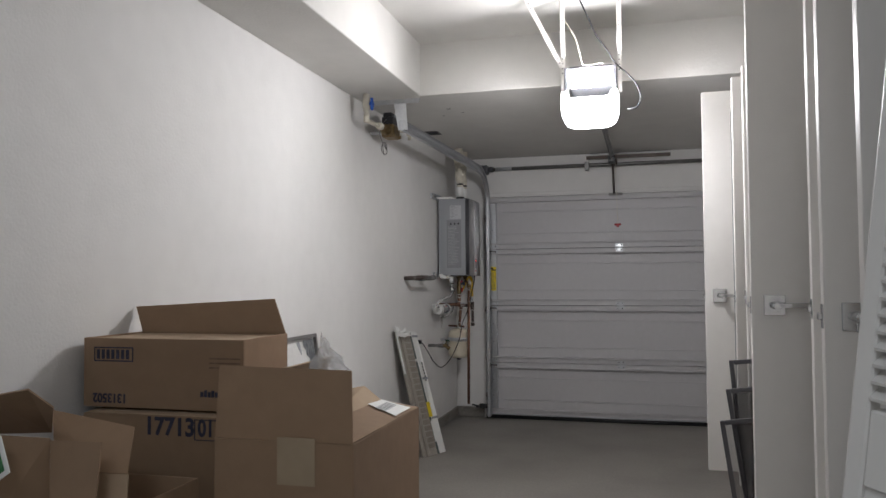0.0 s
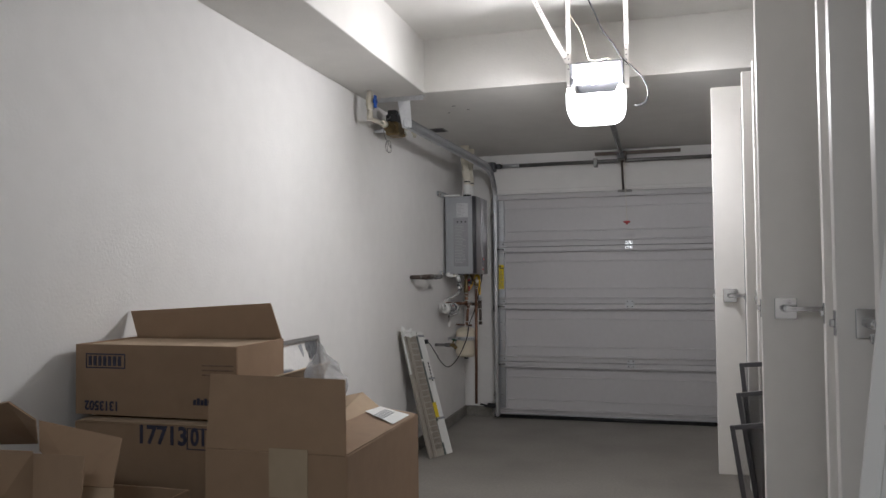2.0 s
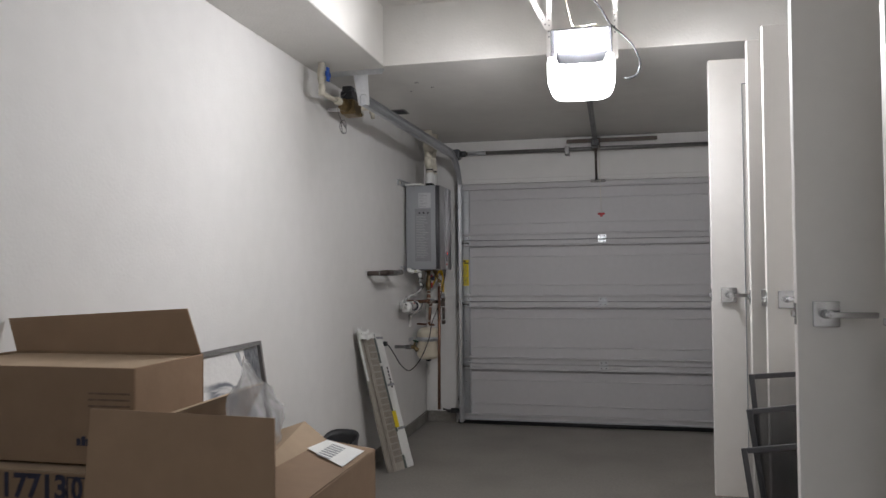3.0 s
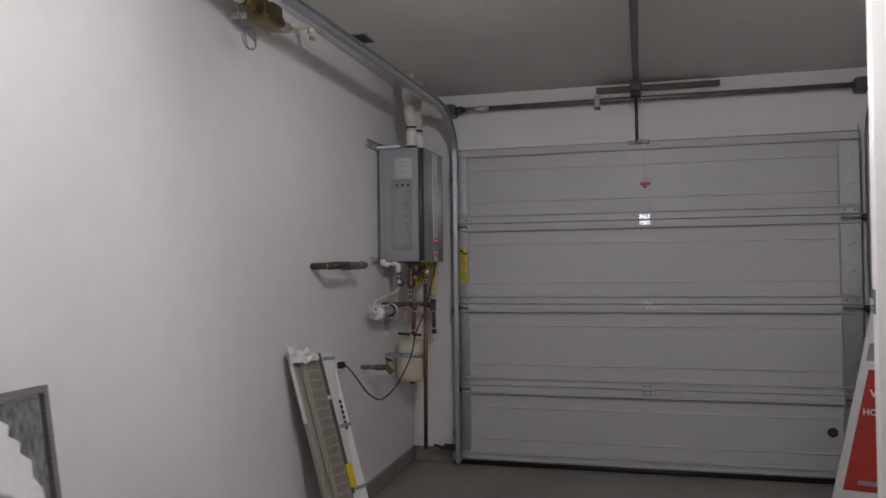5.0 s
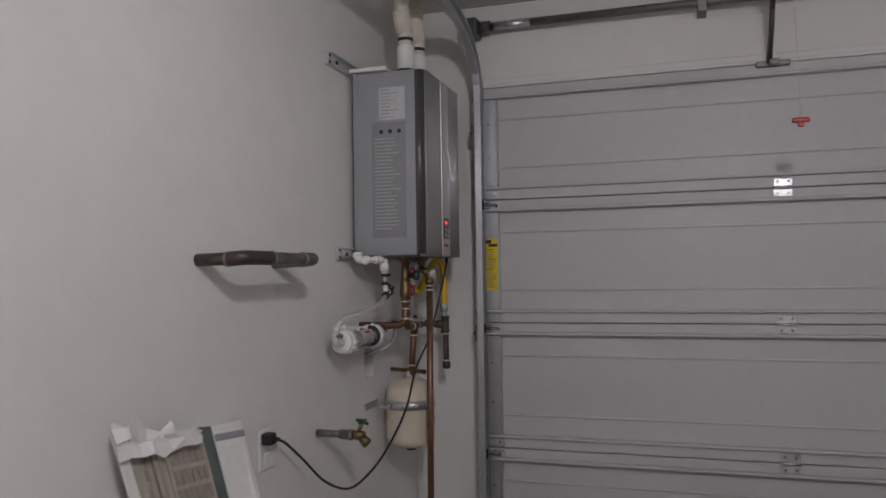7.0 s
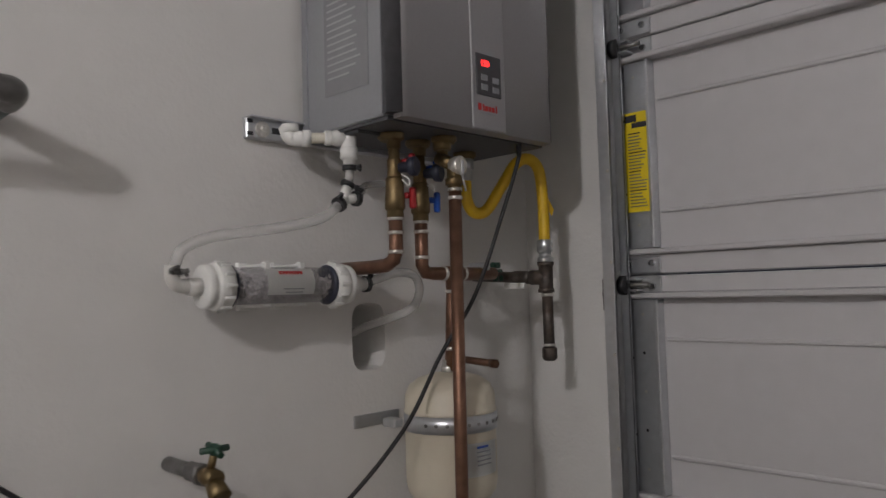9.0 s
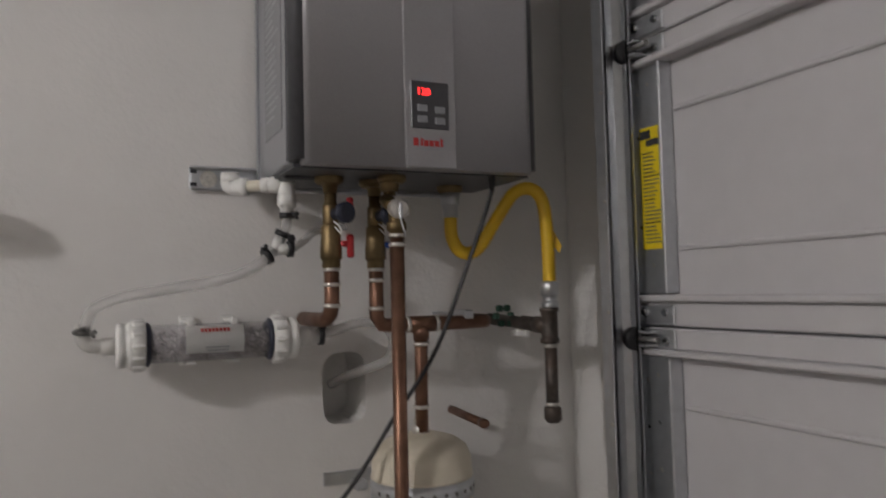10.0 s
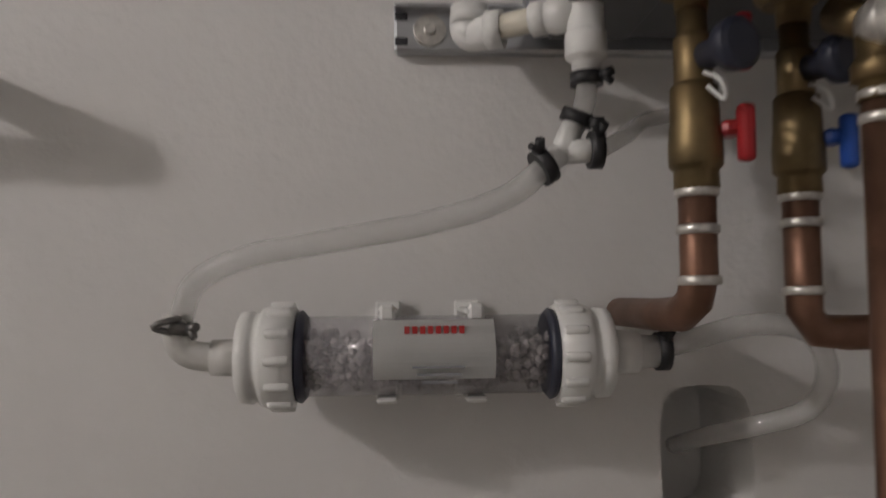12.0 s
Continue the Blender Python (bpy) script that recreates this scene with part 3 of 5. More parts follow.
    part("door_arm", join(tube([(cx, 6.60, 2.385), (cx, 6.72, 2.25)], 0.010, 8), tube([(cx, 6.70, 2.27), (cx, 6.84, 2.10)], 0.010, 8)), BLACKIRON, o)
    part("header_bracket", join(box((cx - 0.035, 6.74, 2.36), (cx + 0.035, 6.86, 2.45), 0.004), box((cx - 0.25, 6.865, 2.432), (cx + 0.505, 6.869, 2.466), 0.0), box((cx - 0.25, 6.869, 2.462), (cx + 0.505, DY, 2.466), 0.0)), BLACKIRON, o, "dark perforated header angle")
    part("release_cord", tube([(cx + 0.03, 6.40, 2.33), (cx + 0.042, 6.395, 1.795)], 0.0017, 6), CREAM, o)
    part("release_handle", join(box((cx + 0.014, 6.387, 1.778), (cx + 0.070, 6.403, 1.796), 0.006, 2), box((cx + 0.032, 6.389, 1.763), (cx + 0.052, 6.401, 1.783), 0.004)), RED, o, "red emergency release handle")
    return o


opener()
# Unseen panel, added only to go with the rear fill.
lf = thing("fill_lamp_panel", (-0.2, -1.3, UZ), "white panel added out of view behind the entrance for a fill lamp", "ceiling light")
part("frame", box((-0.67, -1.47, UZ - 0.03), (0.27, -1.13, UZ), 0.006), PAINTWHITE, lf)


# ---- water heater ----
def rounded_profile(x0, x1, y0, y1, r, z0, z1):
    """A body with its two front upright edges rounded (front towards +x)."""
    pts = [(x0, y0)]
    for k in range(7):
        a = -math.pi / 2 + k * math.pi / 12
        pts.append((x1 - r + r * math.cos(a), y0 + r + r * math.sin(a)))
    for k in range(7):
        a = k * math.pi / 12
        pts.append((x1 - r + r * math.cos(a), y1 - r + r * math.sin(a)))
    pts.append((x0, y1))
    bm = bmesh.new()
    lo = [bm.verts.new((x, y, z0)) for x, y in pts]
    hi = [bm.verts.new((x, y, z1)) for x, y in pts]
    bm.faces.new(lo[::-1])
    bm.faces.new(hi)
    for k in range(len(pts)):
        j = (k + 1) % len(pts)
        bm.faces.new((lo[k], lo[j], hi[j], hi[k])).smooth = 1 <= k <= 13
    return bm


def heater():
    y0, y1, z0, z1, xb, xf = 6.211, 6.672, 1.360, 2.038, -1.748, -1.474
    h = thing("water_heater", (-1.6, 6.43, 1.372), "silver-grey wall-hung tankless water heater with a lit display", "water heater")
    part("casing", join(box((xb, y0, z0), (xf - 0.035, y1, z1), 0.004, 2)), SILVER, h, "silver painted steel casing")
    part("corner_trim", rounded_profile(xf - 0.038, xf - 0.006, y0 - 0.001, y1 + 0.001, 0.022, z0 + 0.004, z1 - 0.002), DARKTRIM, h, "dark grey rounded corner strip")
    ft = part("front_panel", rounded_profile(xf - 0.03, xf, y0 + 0.018, y1 - 0.017, 0.012, z0 - 0.004, z1 - 0.001), SILVERFRONT, h, "satin silver front cover")
    part("centre_band", box((xf - 0.002, 6.402, z0 - 0.003), (xf + 0.004, 6.498, z1 - 0.002), 0.0035, 2), SILVERFRONT, ft)
    part("side_seam", join(box((xb - 0.004, y0 - 0.004, z0 + 0.0), (xb + 0.012, y0, z1)), box((xf - 0.045, y0 - 0.003, z0 + 0.004), (xf - 0.036, y0, z1 - 0.004))), SILVER, h)
    c = part("control_panel", box((xf + 0.003, 6.412, 1.424), (xf + 0.0065, 6.484, 1.506), 0.002), DARKTRIM, ft, "dark control panel")
    writing("display_digits", "120", 0.017, axes((xf + 0.0068, 6.436, 1.487), (0, 1, 0), (0, 0, 1)), LED, c, "lit red digits", 0.0)
    for yy, zz in ((6.433, 1.459), (6.433, 1.440), (6.466, 1.457), (6.466, 1.438)):
        part("button", box((xf + 0.006, yy - 0.0095, zz - 0.006), (xf + 0.0085, yy + 0.0095, zz + 0.006), 0.002), GREYINK, c)
    for k, (yy, w) in enumerate(((6.421, 0.009), (6.432, 0.004), (6.440, 0.008), (6.450, 0.008), (6.460, 0.008), (6.469, 0.004))):
        part("badge_stroke", box((xf + 0.0035, yy - w / 2, 1.394), (xf + 0.0048, yy + w / 2, 1.4075 if k in (0, 1, 5) else 1.404)), REDINK, ft)
    part("badge_line", box((xf + 0.0035, 6.418, 1.3885), (xf + 0.0045, 6.466, 1.390)), GREYINK, ft)
    # label and printed side
    lb = part("rating_label", box((-1.650, y0 - 0.0012, 1.858), (-1.548, y0 + 0.001, 1.978)), LABELGREY, h, "pale grey rating label")
    rnd = random.Random(8)
    for k in range(9):
        z = 1.970 - k * 0.0125
        part("text_bar", box((-1.645, y0 - 0.0018, z - 0.0035), (-1.645 + rnd.uniform(0.03, 0.068), y0 - 0.001, z)), GREYINK, lb)
    pl = part("instruction_plate", box((-1.680, y0 - 0.001, 1.425), (-1.548, y0 + 0.001, 1.850)), material("plate_grey", (0.27, 0.275, 0.285), 0.45, 0.3, grain=0.04, scale=40), h, "printed grey instruction panel")
    for k in range(26):
        z = 1.79 - k * 0.0132
        part("text_bar", box((-1.670, y0 - 0.0016, z - 0.0035), (-1.670 + rnd.uniform(0.06, 0.105), y0 - 0.0008, z)), material("print_grey", (0.42, 0.43, 0.44), 0.5) if k == 0 else bpy.data.materials["print_grey"], pl)
    for k in range(3):
        part("print_dot", lathe((-1.642 + k * 0.035, y0 - 0.0008, 1.815), (0, -1, 0), [(0, 0.008), (0.001, 0.008)], 12), INK, pl)
    part("bottom_plate", box((xb + 0.01, y0 + 0.008, z0 - 0.006), (xf - 0.035, y1 - 0.008, z0 + 0.002)), DARKGREY, h)
    for z, ya in ((1.346, 6.085), (2.030, 6.02)):
        br = part("wall_bracket", join(box((WX, ya, z), (WX + 0.016, 6.645, z + 0.042), 0.003), box((WX, ya, z + 0.038), (WX + 0.03, 6.645, z + 0.042), 0.001)), GALV, h, "galvanised mounting rail")
        part("washer", lathe((WX + 0.016, ya + 0.034, z + 0.02), (1, 0, 0), [(0, 0.016), (0.003, 0.015), (0.003, 0.006), (0.008, 0.005)], 18), SOLDER, br)
        for sy, sl, sz, sh in ((0.001, 0.012, 0.030, 0.007), (0.001, 0.012, 0.006, 0.007), (0.055, 0.020, 0.014, 0.012)):
            part("slot", box((WX + 0.0155, ya + sy, z + sz), (WX + 0.0172, ya + sy + sl, z + sz + sh)), INK, br)
    for x, y in ((-1.60, 6.305), (-1.62, 6.395), (-1.655, 6.57), (-1.56, 6.41)):
        part("fitting_flange", lathe((x, y, z0 - 0.02), (0, 0, 1), [(0, 0.02), (0.006, 0.026), (0.02, 0.026)], 16), BRASS, h)
    part("drain_box", box((-1.73, 6.225, z0 - 0.012), (-1.60, 6.30, z0), 0.003), DARKGREY, h)
    part("top_ledge", box((xb - 0.02, y0 - 0.02, z1 + 0.002), (xf - 0.14, y0 + 0.05, z1 + 0.016), 0.003), PVC, h)
    return h


heater()


def vent_pipe(y, x, ztop, label, lean):
    v = thing("vent_pipe", (x, y, 2.03), label, "vent pipe", "vents of the water heater")
    part("collar", lathe((x, y, 2.028), (0, 0, 1), [(0, 0.036), (0.03, 0.036), (0.034, 0.031)], 24), RUBBER, v, "black rubber collar")
    part("coupling", lathe((x, y, 2.06), (0, 0, 1), [(0, 0.030), (0.001, 0.033), (0.085, 0.033), (0.09, 0.030)], 24), PVC, v, "white plastic coupling")
    part("riser", tube([(x, y, 2.14), (x, y, 2.20), (x - 0.008, y - 0.01, 2.25), (x - 0.010, y - 0.012, 2.33), (x - 0.012, y + lean, CZ)], 0.0285, 20), CREAM, v, "cream plastic riser")
    part("elbow", tube([(x - 0.002, y - 0.002, 2.20), (x - 0.008, y - 0.01, 2.25), (x - 0.010, y - 0.012, 2.28)], 0.0335, 20), CREAM, v)
    part("upper_elbow", tube([(x - 0.010, y - 0.012, ztop - 0.01), (x - 0.011, y - 0.01, ztop + 0.03), (x - 0.012, y + lean, CZ)], [0.034, 0.040, 0.040], 20), CREAM, v)
    part("band", lathe((x, y, 2.168), (0, 0, 1), [(0, 0.0295), (0.012, 0.0295)], 24), RUBBER, v)


vent_pipe(6.30, -1.575, 2.33, "cream and white plastic vent pipe rising from the heater", -0.02)
vent_pipe(6.44, -1.575, 2.30, "slimmer cream plastic intake pipe beside the vent", 0.05)


# ---- pipework ----
def clamp(name, p, axis, r, parent, mat=RUBBER):
    p, axis = Vector(p), Vector(axis).normalized()
    side = axis.orthogonal().normalized()
    bm = join(lathe(p - axis * 0.005, axis, [(0, r), (0, r + 0.003), (0.010, r + 0.003), (0.010, r)], 18),
              tube([p + side * r, p + side * (r + 0.013) + axis * 0.003], 0.004, 6), tube([p + side * r + axis * 0.004, p + side * (r + 0.012) - axis * 0.006], 0.003, 6))
    return part(name, bm, mat, parent)


def condensate():
    c = thing("condensate_drain", (-1.64, 6.2, 1.34), "white plastic condensate drain piping with clear vinyl hose", "drain pipe")
    part("elbow", tube([(-1.725, 6.150, 1.367), (-1.715, 6.150, 1.350), (-1.710, 6.158, 1.345), (-1.690, 6.172, 1.344)], 0.0145, 16, 5), PVC, c)
    part("elbow_rim", join(lathe((-1.715, 6.152, 1.372), (0, 0, -1), [(0, 0.0165), (0.016, 0.0165)], 18), lathe((-1.695, 6.166, 1.344), (0.42, 1, 0), [(0, 0.0165), (0.014, 0.0165)], 18)), PVC, c)
    part("pipe", tube([(-1.69, 6.17, 1.344), (-1.65, 6.235, 1.346)], 0.0105, 14), CREAM, c)
    part("reducer", lathe((-1.672, 6.200, 1.345), (0.47, 0.88, 0.02), [(0, 0.0125), (0.002, 0.0145), (0.012, 0.0145), (0.014, 0.013), (0.02, 0.0155), (0.04, 0.0155)], 18), PVC, c)
    part("tee", join(lathe((-1.648, 6.24, 1.372), (0, 0, -1), [(0, 0.0165), (0.018, 0.0165), (0.02, 0.015), (0.045, 0.015), (0.047, 0.017), (0.066, 0.017), (0.07, 0.012), (0.085, 0.011)], 20)), PVC, c)
    part("short_hose", tube([(-1.648, 6.24, 1.30), (-1.646, 6.238, 1.27), (-1.640, 6.226, 1.245)], 0.0088, 12, 4), VINYL, c, "clear vinyl hose")
    part("wye", join(tube([(-1.640, 6.226, 1.248), (-1.632, 6.214, 1.223)], 0.0095, 12), tube([(-1.634, 6.216, 1.226), (-1.628, 6.198, 1.213)], 0.0095, 12), tube([(-1.634, 6.216, 1.226), (-1.630, 6.243, 1.227)], 0.0095, 12)), PVC, c, "translucent plastic wye")
    clamp("hose_clamp", (-1.648, 6.24, 1.288), (0, 0, 1), 0.0105, c)
    clamp("hose_clamp", (-1.642, 6.230, 1.255), (0.2, 0.4, 1), 0.0105, c)
    clamp("hose_clamp", (-1.629, 6.200, 1.214), (-0.1, 0.8, 0.5), 0.0118, c)
    clamp("hose_clamp", (-1.630, 6.241, 1.227), (0, 1, 0), 0.0118, c)
    part("long_hose", tube([(-1.629, 6.204, 1.216), (-1.634, 6.170, 1.190), (-1.645, 6.11, 1.172), (-1.66, 6.03, 1.159), (-1.675, 5.965, 1.148), (-1.687, 5.922, 1.128), (-1.692, 5.908, 1.096)], 0.0098, 14, 7), VINYL, c, "clear vinyl hose sagging to the filter")
    part("branch_hose", tube([(-1.630, 6.245, 1.227), (-1.655, 6.275, 1.245), (-1.675, 6.30, 1.262), (-1.68, 6.36, 1.272)], 0.007, 10, 6), VINYL, c)
    part("spring_clip", tube([(-1.685, 5.905, 1.087), (-1.672, 5.893, 1.093), (-1.680, 5.910, 1.099), (-1.70, 5.90, 1.096)], 0.003, 6, 5), DULLSTEEL, c)
    clamp("hose_clamp", (-1.691, 5.909, 1.091), (0, 0.1, 1), 0.0105, c, DULLSTEEL)
    return c


condensate()


def neutralizer():
    x, z = -1.695, 1.066
    n = thing("neutralizer_filter", (x, 6.1, z), "clear condensate filter of grey stones with white end caps", "filter")
    part("inlet_elbow", join(tube([(x + 0.003, 5.906, z + 0.036), (x + 0.002, 5.907, z + 0.014), (x, 5.917, z + 0.003), (x, 5.94, z)], 0.012, 14, 4), lathe((x, 5.934, z), (0, 1, 0), [(0, 0.015), (0.028, 0.0155)], 16)), OFFWHITE, n)
    body = part("body", lathe((x, 5.990, z), (0, 1, 0), [(0, 0.033), (0.245, 0.033)], 32), ACRYLIC, n, "clear plastic tube")
    rnd = random.Random(3)
    stones = bmesh.new()
    for k in range(620):
        r = rnd.uniform(0.0035, 0.0068)
        a, q = rnd.uniform(0, 2 * math.pi), 0.0305 * math.sqrt(rnd.random()) - r * 0.6
        px, pz = x + q * math.cos(a), z + q * math.sin(a)
        if pz > z + 0.019:
            continue
        m = Matrix.Translation((px, rnd.uniform(6.0, 6.23), pz)) @ Euler((rnd.random() * 6, rnd.random() * 6, 0)).to_matrix().to_4x4() @ Matrix.Diagonal((1, rnd.uniform(0.7, 1.4), rnd.uniform(0.6, 1), 1))
        bmesh.ops.create_icosphere(stones, subdivisions=1, radius=r, matrix=m)
    tagged(part("stones", stones, GRAVEL, n, "crushed grey stone fill"), kind="stuff")
    for y, s in ((5.956, 1), (6.266, -1)):
        cp = part("end_cap", lathe((x, y, z), (0, s, 0), [(0, 0.022), (0.001, 0.034), (0.003, 0.0375), (0.012, 0.0385), (0.0135, 0.0365), (0.018, 0.0365), (0.0195, 0.0395), (0.023, 0.0415), (0.046, 0.0415), (0.048, 0.036)], 36), PVC, n, "white screw cap")
        for k in range(12):
            a = k * math.pi / 6
            part("cap_rib", lathe((x + 0.0415 * math.cos(a), y + s * 0.026, z + 0.0415 * math.sin(a)), (0, s, 0), [(0, 0.003), (0.002, 0.004), (0.018, 0.004), (0.02, 0.003)], 8), PVC, cp)
        part("gasket", lathe((x, y + s * 0.048, z), (0, s, 0), [(0, 0.037), (0.004, 0.0385), (0.008, 0.034)], 32), NAVY, n, "dark blue gasket")
    part("outlet", join(lathe((x, 6.268, z), (0, 1, 0), [(0, 0.019), (0.022, 0.018), (0.024, 0.0145), (0.045, 0.0135)], 20)), PVC, n)
    clamp("hose_clamp", (x, 6.312, z), (0, 1, 0), 0.0135, n)
    part("outlet_hose", tube([(x, 6.30, z), (x + 0.005, 6.33, z + 0.008), (x + 0.012, 6.385, z + 0.022), (x + 0.012, 6.435, z + 0.015), (x, 6.458, z - 0.02), (x - 0.02, 6.45, z - 0.055), (x - 0.05, 6.41, z - 0.075), (x - 0.09, 6.385, z - 0.09), (x - 0.15, 6.375, z - 0.11)], 0.0095, 12, 7), VINYL, n, "clear vinyl hose looping into the wall recess")
    lb = part("filter_label", rounded_strip(x, z, 6.067, 6.165), PAPER, n, "white upside-down filter label")
    for k in range(8):
        part("label_mark", box((x + 0.0255, 6.092 + k * 0.0063, z + 0.0190), (x + 0.0302, 6.0962 + k * 0.0063, z + 0.0250)), REDINK, lb)
    for k in range(3):
        part("label_line", box((x + 0.0345, 6.098 + k * 0.004, z - 0.008 - k * 0.006), (x + 0.0360, 6.14 - k * 0.003, z - 0.0062 - k * 0.006)), GREYINK, lb)
    for y in (6.078, 6.152):
        part("mounting_clip", join(box((x - 0.07, y - 0.009, z + 0.033), (x + 0.012, y + 0.009, z + 0.039), 0.002), box((x + 0.0, y - 0.007, z + 0.028), (x + 0.014, y + 0.007, z + 0.043), 0.003),
                                  box((x - 0.07, y - 0.009, z - 0.039), (x + 0.012, y + 0.009, z - 0.034), 0.002), box((WX, y - 0.012, z - 0.045), (WX + 0.012, y + 0.012, z + 0.045), 0.002)), PVC, n, "white plastic mounting clip")
    return n


def rounded_strip(x, z, y0, y1):
    bm = bmesh.new()
    rows = []
    for k in range(15):
        a = math.radians(-34 + k * 88 / 14)
        rows.append([bm.verts.new((x + 0.0345 * math.cos(a), y, z + 0.002 + 0.0345 * math.sin(a))) for y in (y0, y1)])
    for a, b in zip(rows, rows[1:]):
        bm.faces.new((a[0], a[1], b[1], b[0]))
    bmesh.ops.solidify(bm, geom=bm.faces[:], thickness=0.0006)
    return bm


neutralizer()


def rings(pts_axis, r, parent, mat=SOLDER):
    for p, ax in pts_axis:
        part("solder_ring", lathe(p, ax, [(0, r), (0.001, r + 0.0012), (0.006, r + 0.0012), (0.007, r)], 18), mat, parent)


def valve_line(x, y, handle, label, name):
    v = thing(name, (x, y, 1.2), label, "valve", "valves under the water heater")
    part("union", lathe((x, y, 1.368), (0, 0, -1), [(0, 0.019), (0.012, 0.021), (0.026, 0.021), (0.03, 0.014), (0.044, 0.013)], 8), BRASS, v)
    part("upper_body", lathe((x, y, 1.328), (0, 0, -1), [(0, 0.011), (0.022, 0.011), (0.026, 0.014), (0.06, 0.014), (0.064, 0.012)], 20), BRASS, v)
    part("body", lathe((x, y, 1.270), (0, 0, -1), [(0, 0.013), (0.004, 0.017), (0.03, 0.018), (0.045, 0.0195), (0.062, 0.0195), (0.066, 0.016), (0.078, 0.0165), (0.083, 0.013)], 20), BRASS, v)
    part("side_port", lathe((x + 0.012, y + 0.004, 1.286), (0.9, 0.35, 0), [(0, 0.010), (0.02, 0.011), (0.022, 0.018), (0.034, 0.019), (0.037, 0.015)], 18), NAVY, v, "dark blue service cap")
    for z in (1.298, 1.232):
        part("lever", join(box((x + 0.012, y + 0.024, z - 0.024), (x + 0.024, y + 0.036, z + 0.018), 0.004, 2), box((x - 0.004, y + 0.014, z - 0.004), (x + 0.018, y + 0.032, z + 0.007), 0.003)), handle, v)
    part("tie", tube([(x + 0.02, y + 0.0, 1.272), (x + 0.034, y + 0.006, 1.262), (x + 0.03, y + 0.01, 1.25), (x + 0.02, y + 0.002, 1.262)], 0.0016, 6, 4), PVC, v)
    return v


v1 = valve_line(-1.592, 6.305, RED, "brass isolation valve with red levers on a copper pipe", "isolation_valve")
part("copper_pipe", tube([(-1.592, 6.305, 1.195), (-1.592, 6.305, 1.128), (-1.597, 6.303, 1.110), (-1.615, 6.300, 1.1), (-1.66, 6.300, 1.098), (WX, 6.300, 1.098)], 0.0135, 16), COPPER, v1, "soldered copper pipe turning into the wall")
rings([((-1.592, 6.305, 1.192), (0, 0, -1)), ((-1.592, 6.305, 1.165), (0, 0, -1)), ((-1.592, 6.305, 1.128), (0, 0, -1))], 0.0145, v1)
v2 = valve_line(-1.62, 6.398, BLUE, "brass isolation valve with blue levers on a copper pipe", "isolation_valve")
part("copper_pipe", tube([(-1.62, 6.398, 1.195), (-1.62, 6.398, 1.10), (-1.62, 6.408, 1.086), (-1.62, 6.43, 1.084), (-1.625, 6.62, 1.084), (-1.64, 6.635, 1.084), (WX, 6.64, 1.084)], 0.0135, 16), COPPER, v2, "soldered copper pipe with a tee and elbows")
part("tank_drop", tube([(-1.622, 6.487, 1.084), (-1.64, 6.492, 0.88)], 0.0125, 16), COPPER, v2)
part("copper_tee", join(lathe((-1.622, 6.460, 1.084), (0, 1, 0), [(0, 0.0155), (0.054, 0.0155)], 16), lathe((-1.622, 6.487, 1.084), (0, 0, -1), [(0, 0.015), (0.03, 0.015)], 16)), COPPER, v2)
part("pipe_clip", join(box((-1.66, 6.575, 1.09), (-1.61, 6.595, 1.108), 0.003), box((WX, 6.577, 1.096), (-1.65, 6.593, 1.102), 0.001)), GALV, v2)
rings([((-1.62, 6.398, 1.192), (0, 0, -1)), ((-1.62, 6.398, 1.172), (0, 0, -1)), ((-1.62, 6.398, 1.12), (0, 0, -1)), ((-1.62, 6.455, 1.084), (0, 1, 0)), ((-1.622, 6.515, 1.084), (0, 1, 0)), ((-1.625, 6.488, 1.05), (0, 0, -1)), ((-1.636, 6.491, 0.93), (0, 0, -1))], 0.0145, v2)


def relief():
    x, y = -1.528, 6.405
    r = thing("relief_valve", (x, y, 0.1), "brass pressure relief valve with a long copper discharge pipe", "relief valve")
    part("nipple", join(tube([(-1.56, 6.405, 1.366), (-1.56, 6.405, 1.318)], 0.011, 14), lathe((-1.56, 6.405, 1.35), (0, 0, -1), [(0, 0.017), (0.012, 0.019), (0.024, 0.017)], 8), tube([(-1.566, 6.40, 1.312), (x, y, 1.292)], 0.013, 14)), BRASS, r)
    part("valve_cap", lathe((x - 0.004, y, 1.291), (1, 0.1, 0), [(0, 0.016), (0.012, 0.019), (0.022, 0.0185), (0.026, 0.012)], 20), SOLDER, r, "silver relief valve cap")
    part("test_lever", join(box((x + 0.016, y - 0.003, 1.272), (x + 0.024, y + 0.003, 1.300), 0.001), tube([(x + 0.02, y, 1.275), (x + 0.022, y + 0.008, 1.24)], 0.002, 6)), GALV, r)
    part("valve_body", lathe((x, y, 1.30), (0, 0, -1), [(0, 0.010), (0.01, 0.015), (0.03, 0.015), (0.034, 0.0185), (0.046, 0.0185), (0.048, 0.014), (0.06, 0.015)], 8), BRASS, r)
    part("discharge_pipe", tube([(x, y, 1.25), (x - 0.010, y + 0.003, 0.205)], 0.0125, 16), COPPER, r, "long copper discharge pipe")
    rings([((x, y, 1.248), (0, 0, -1)), ((x, y, 1.232), (0, 0, -1))], 0.0135, r)
    return r


relief()


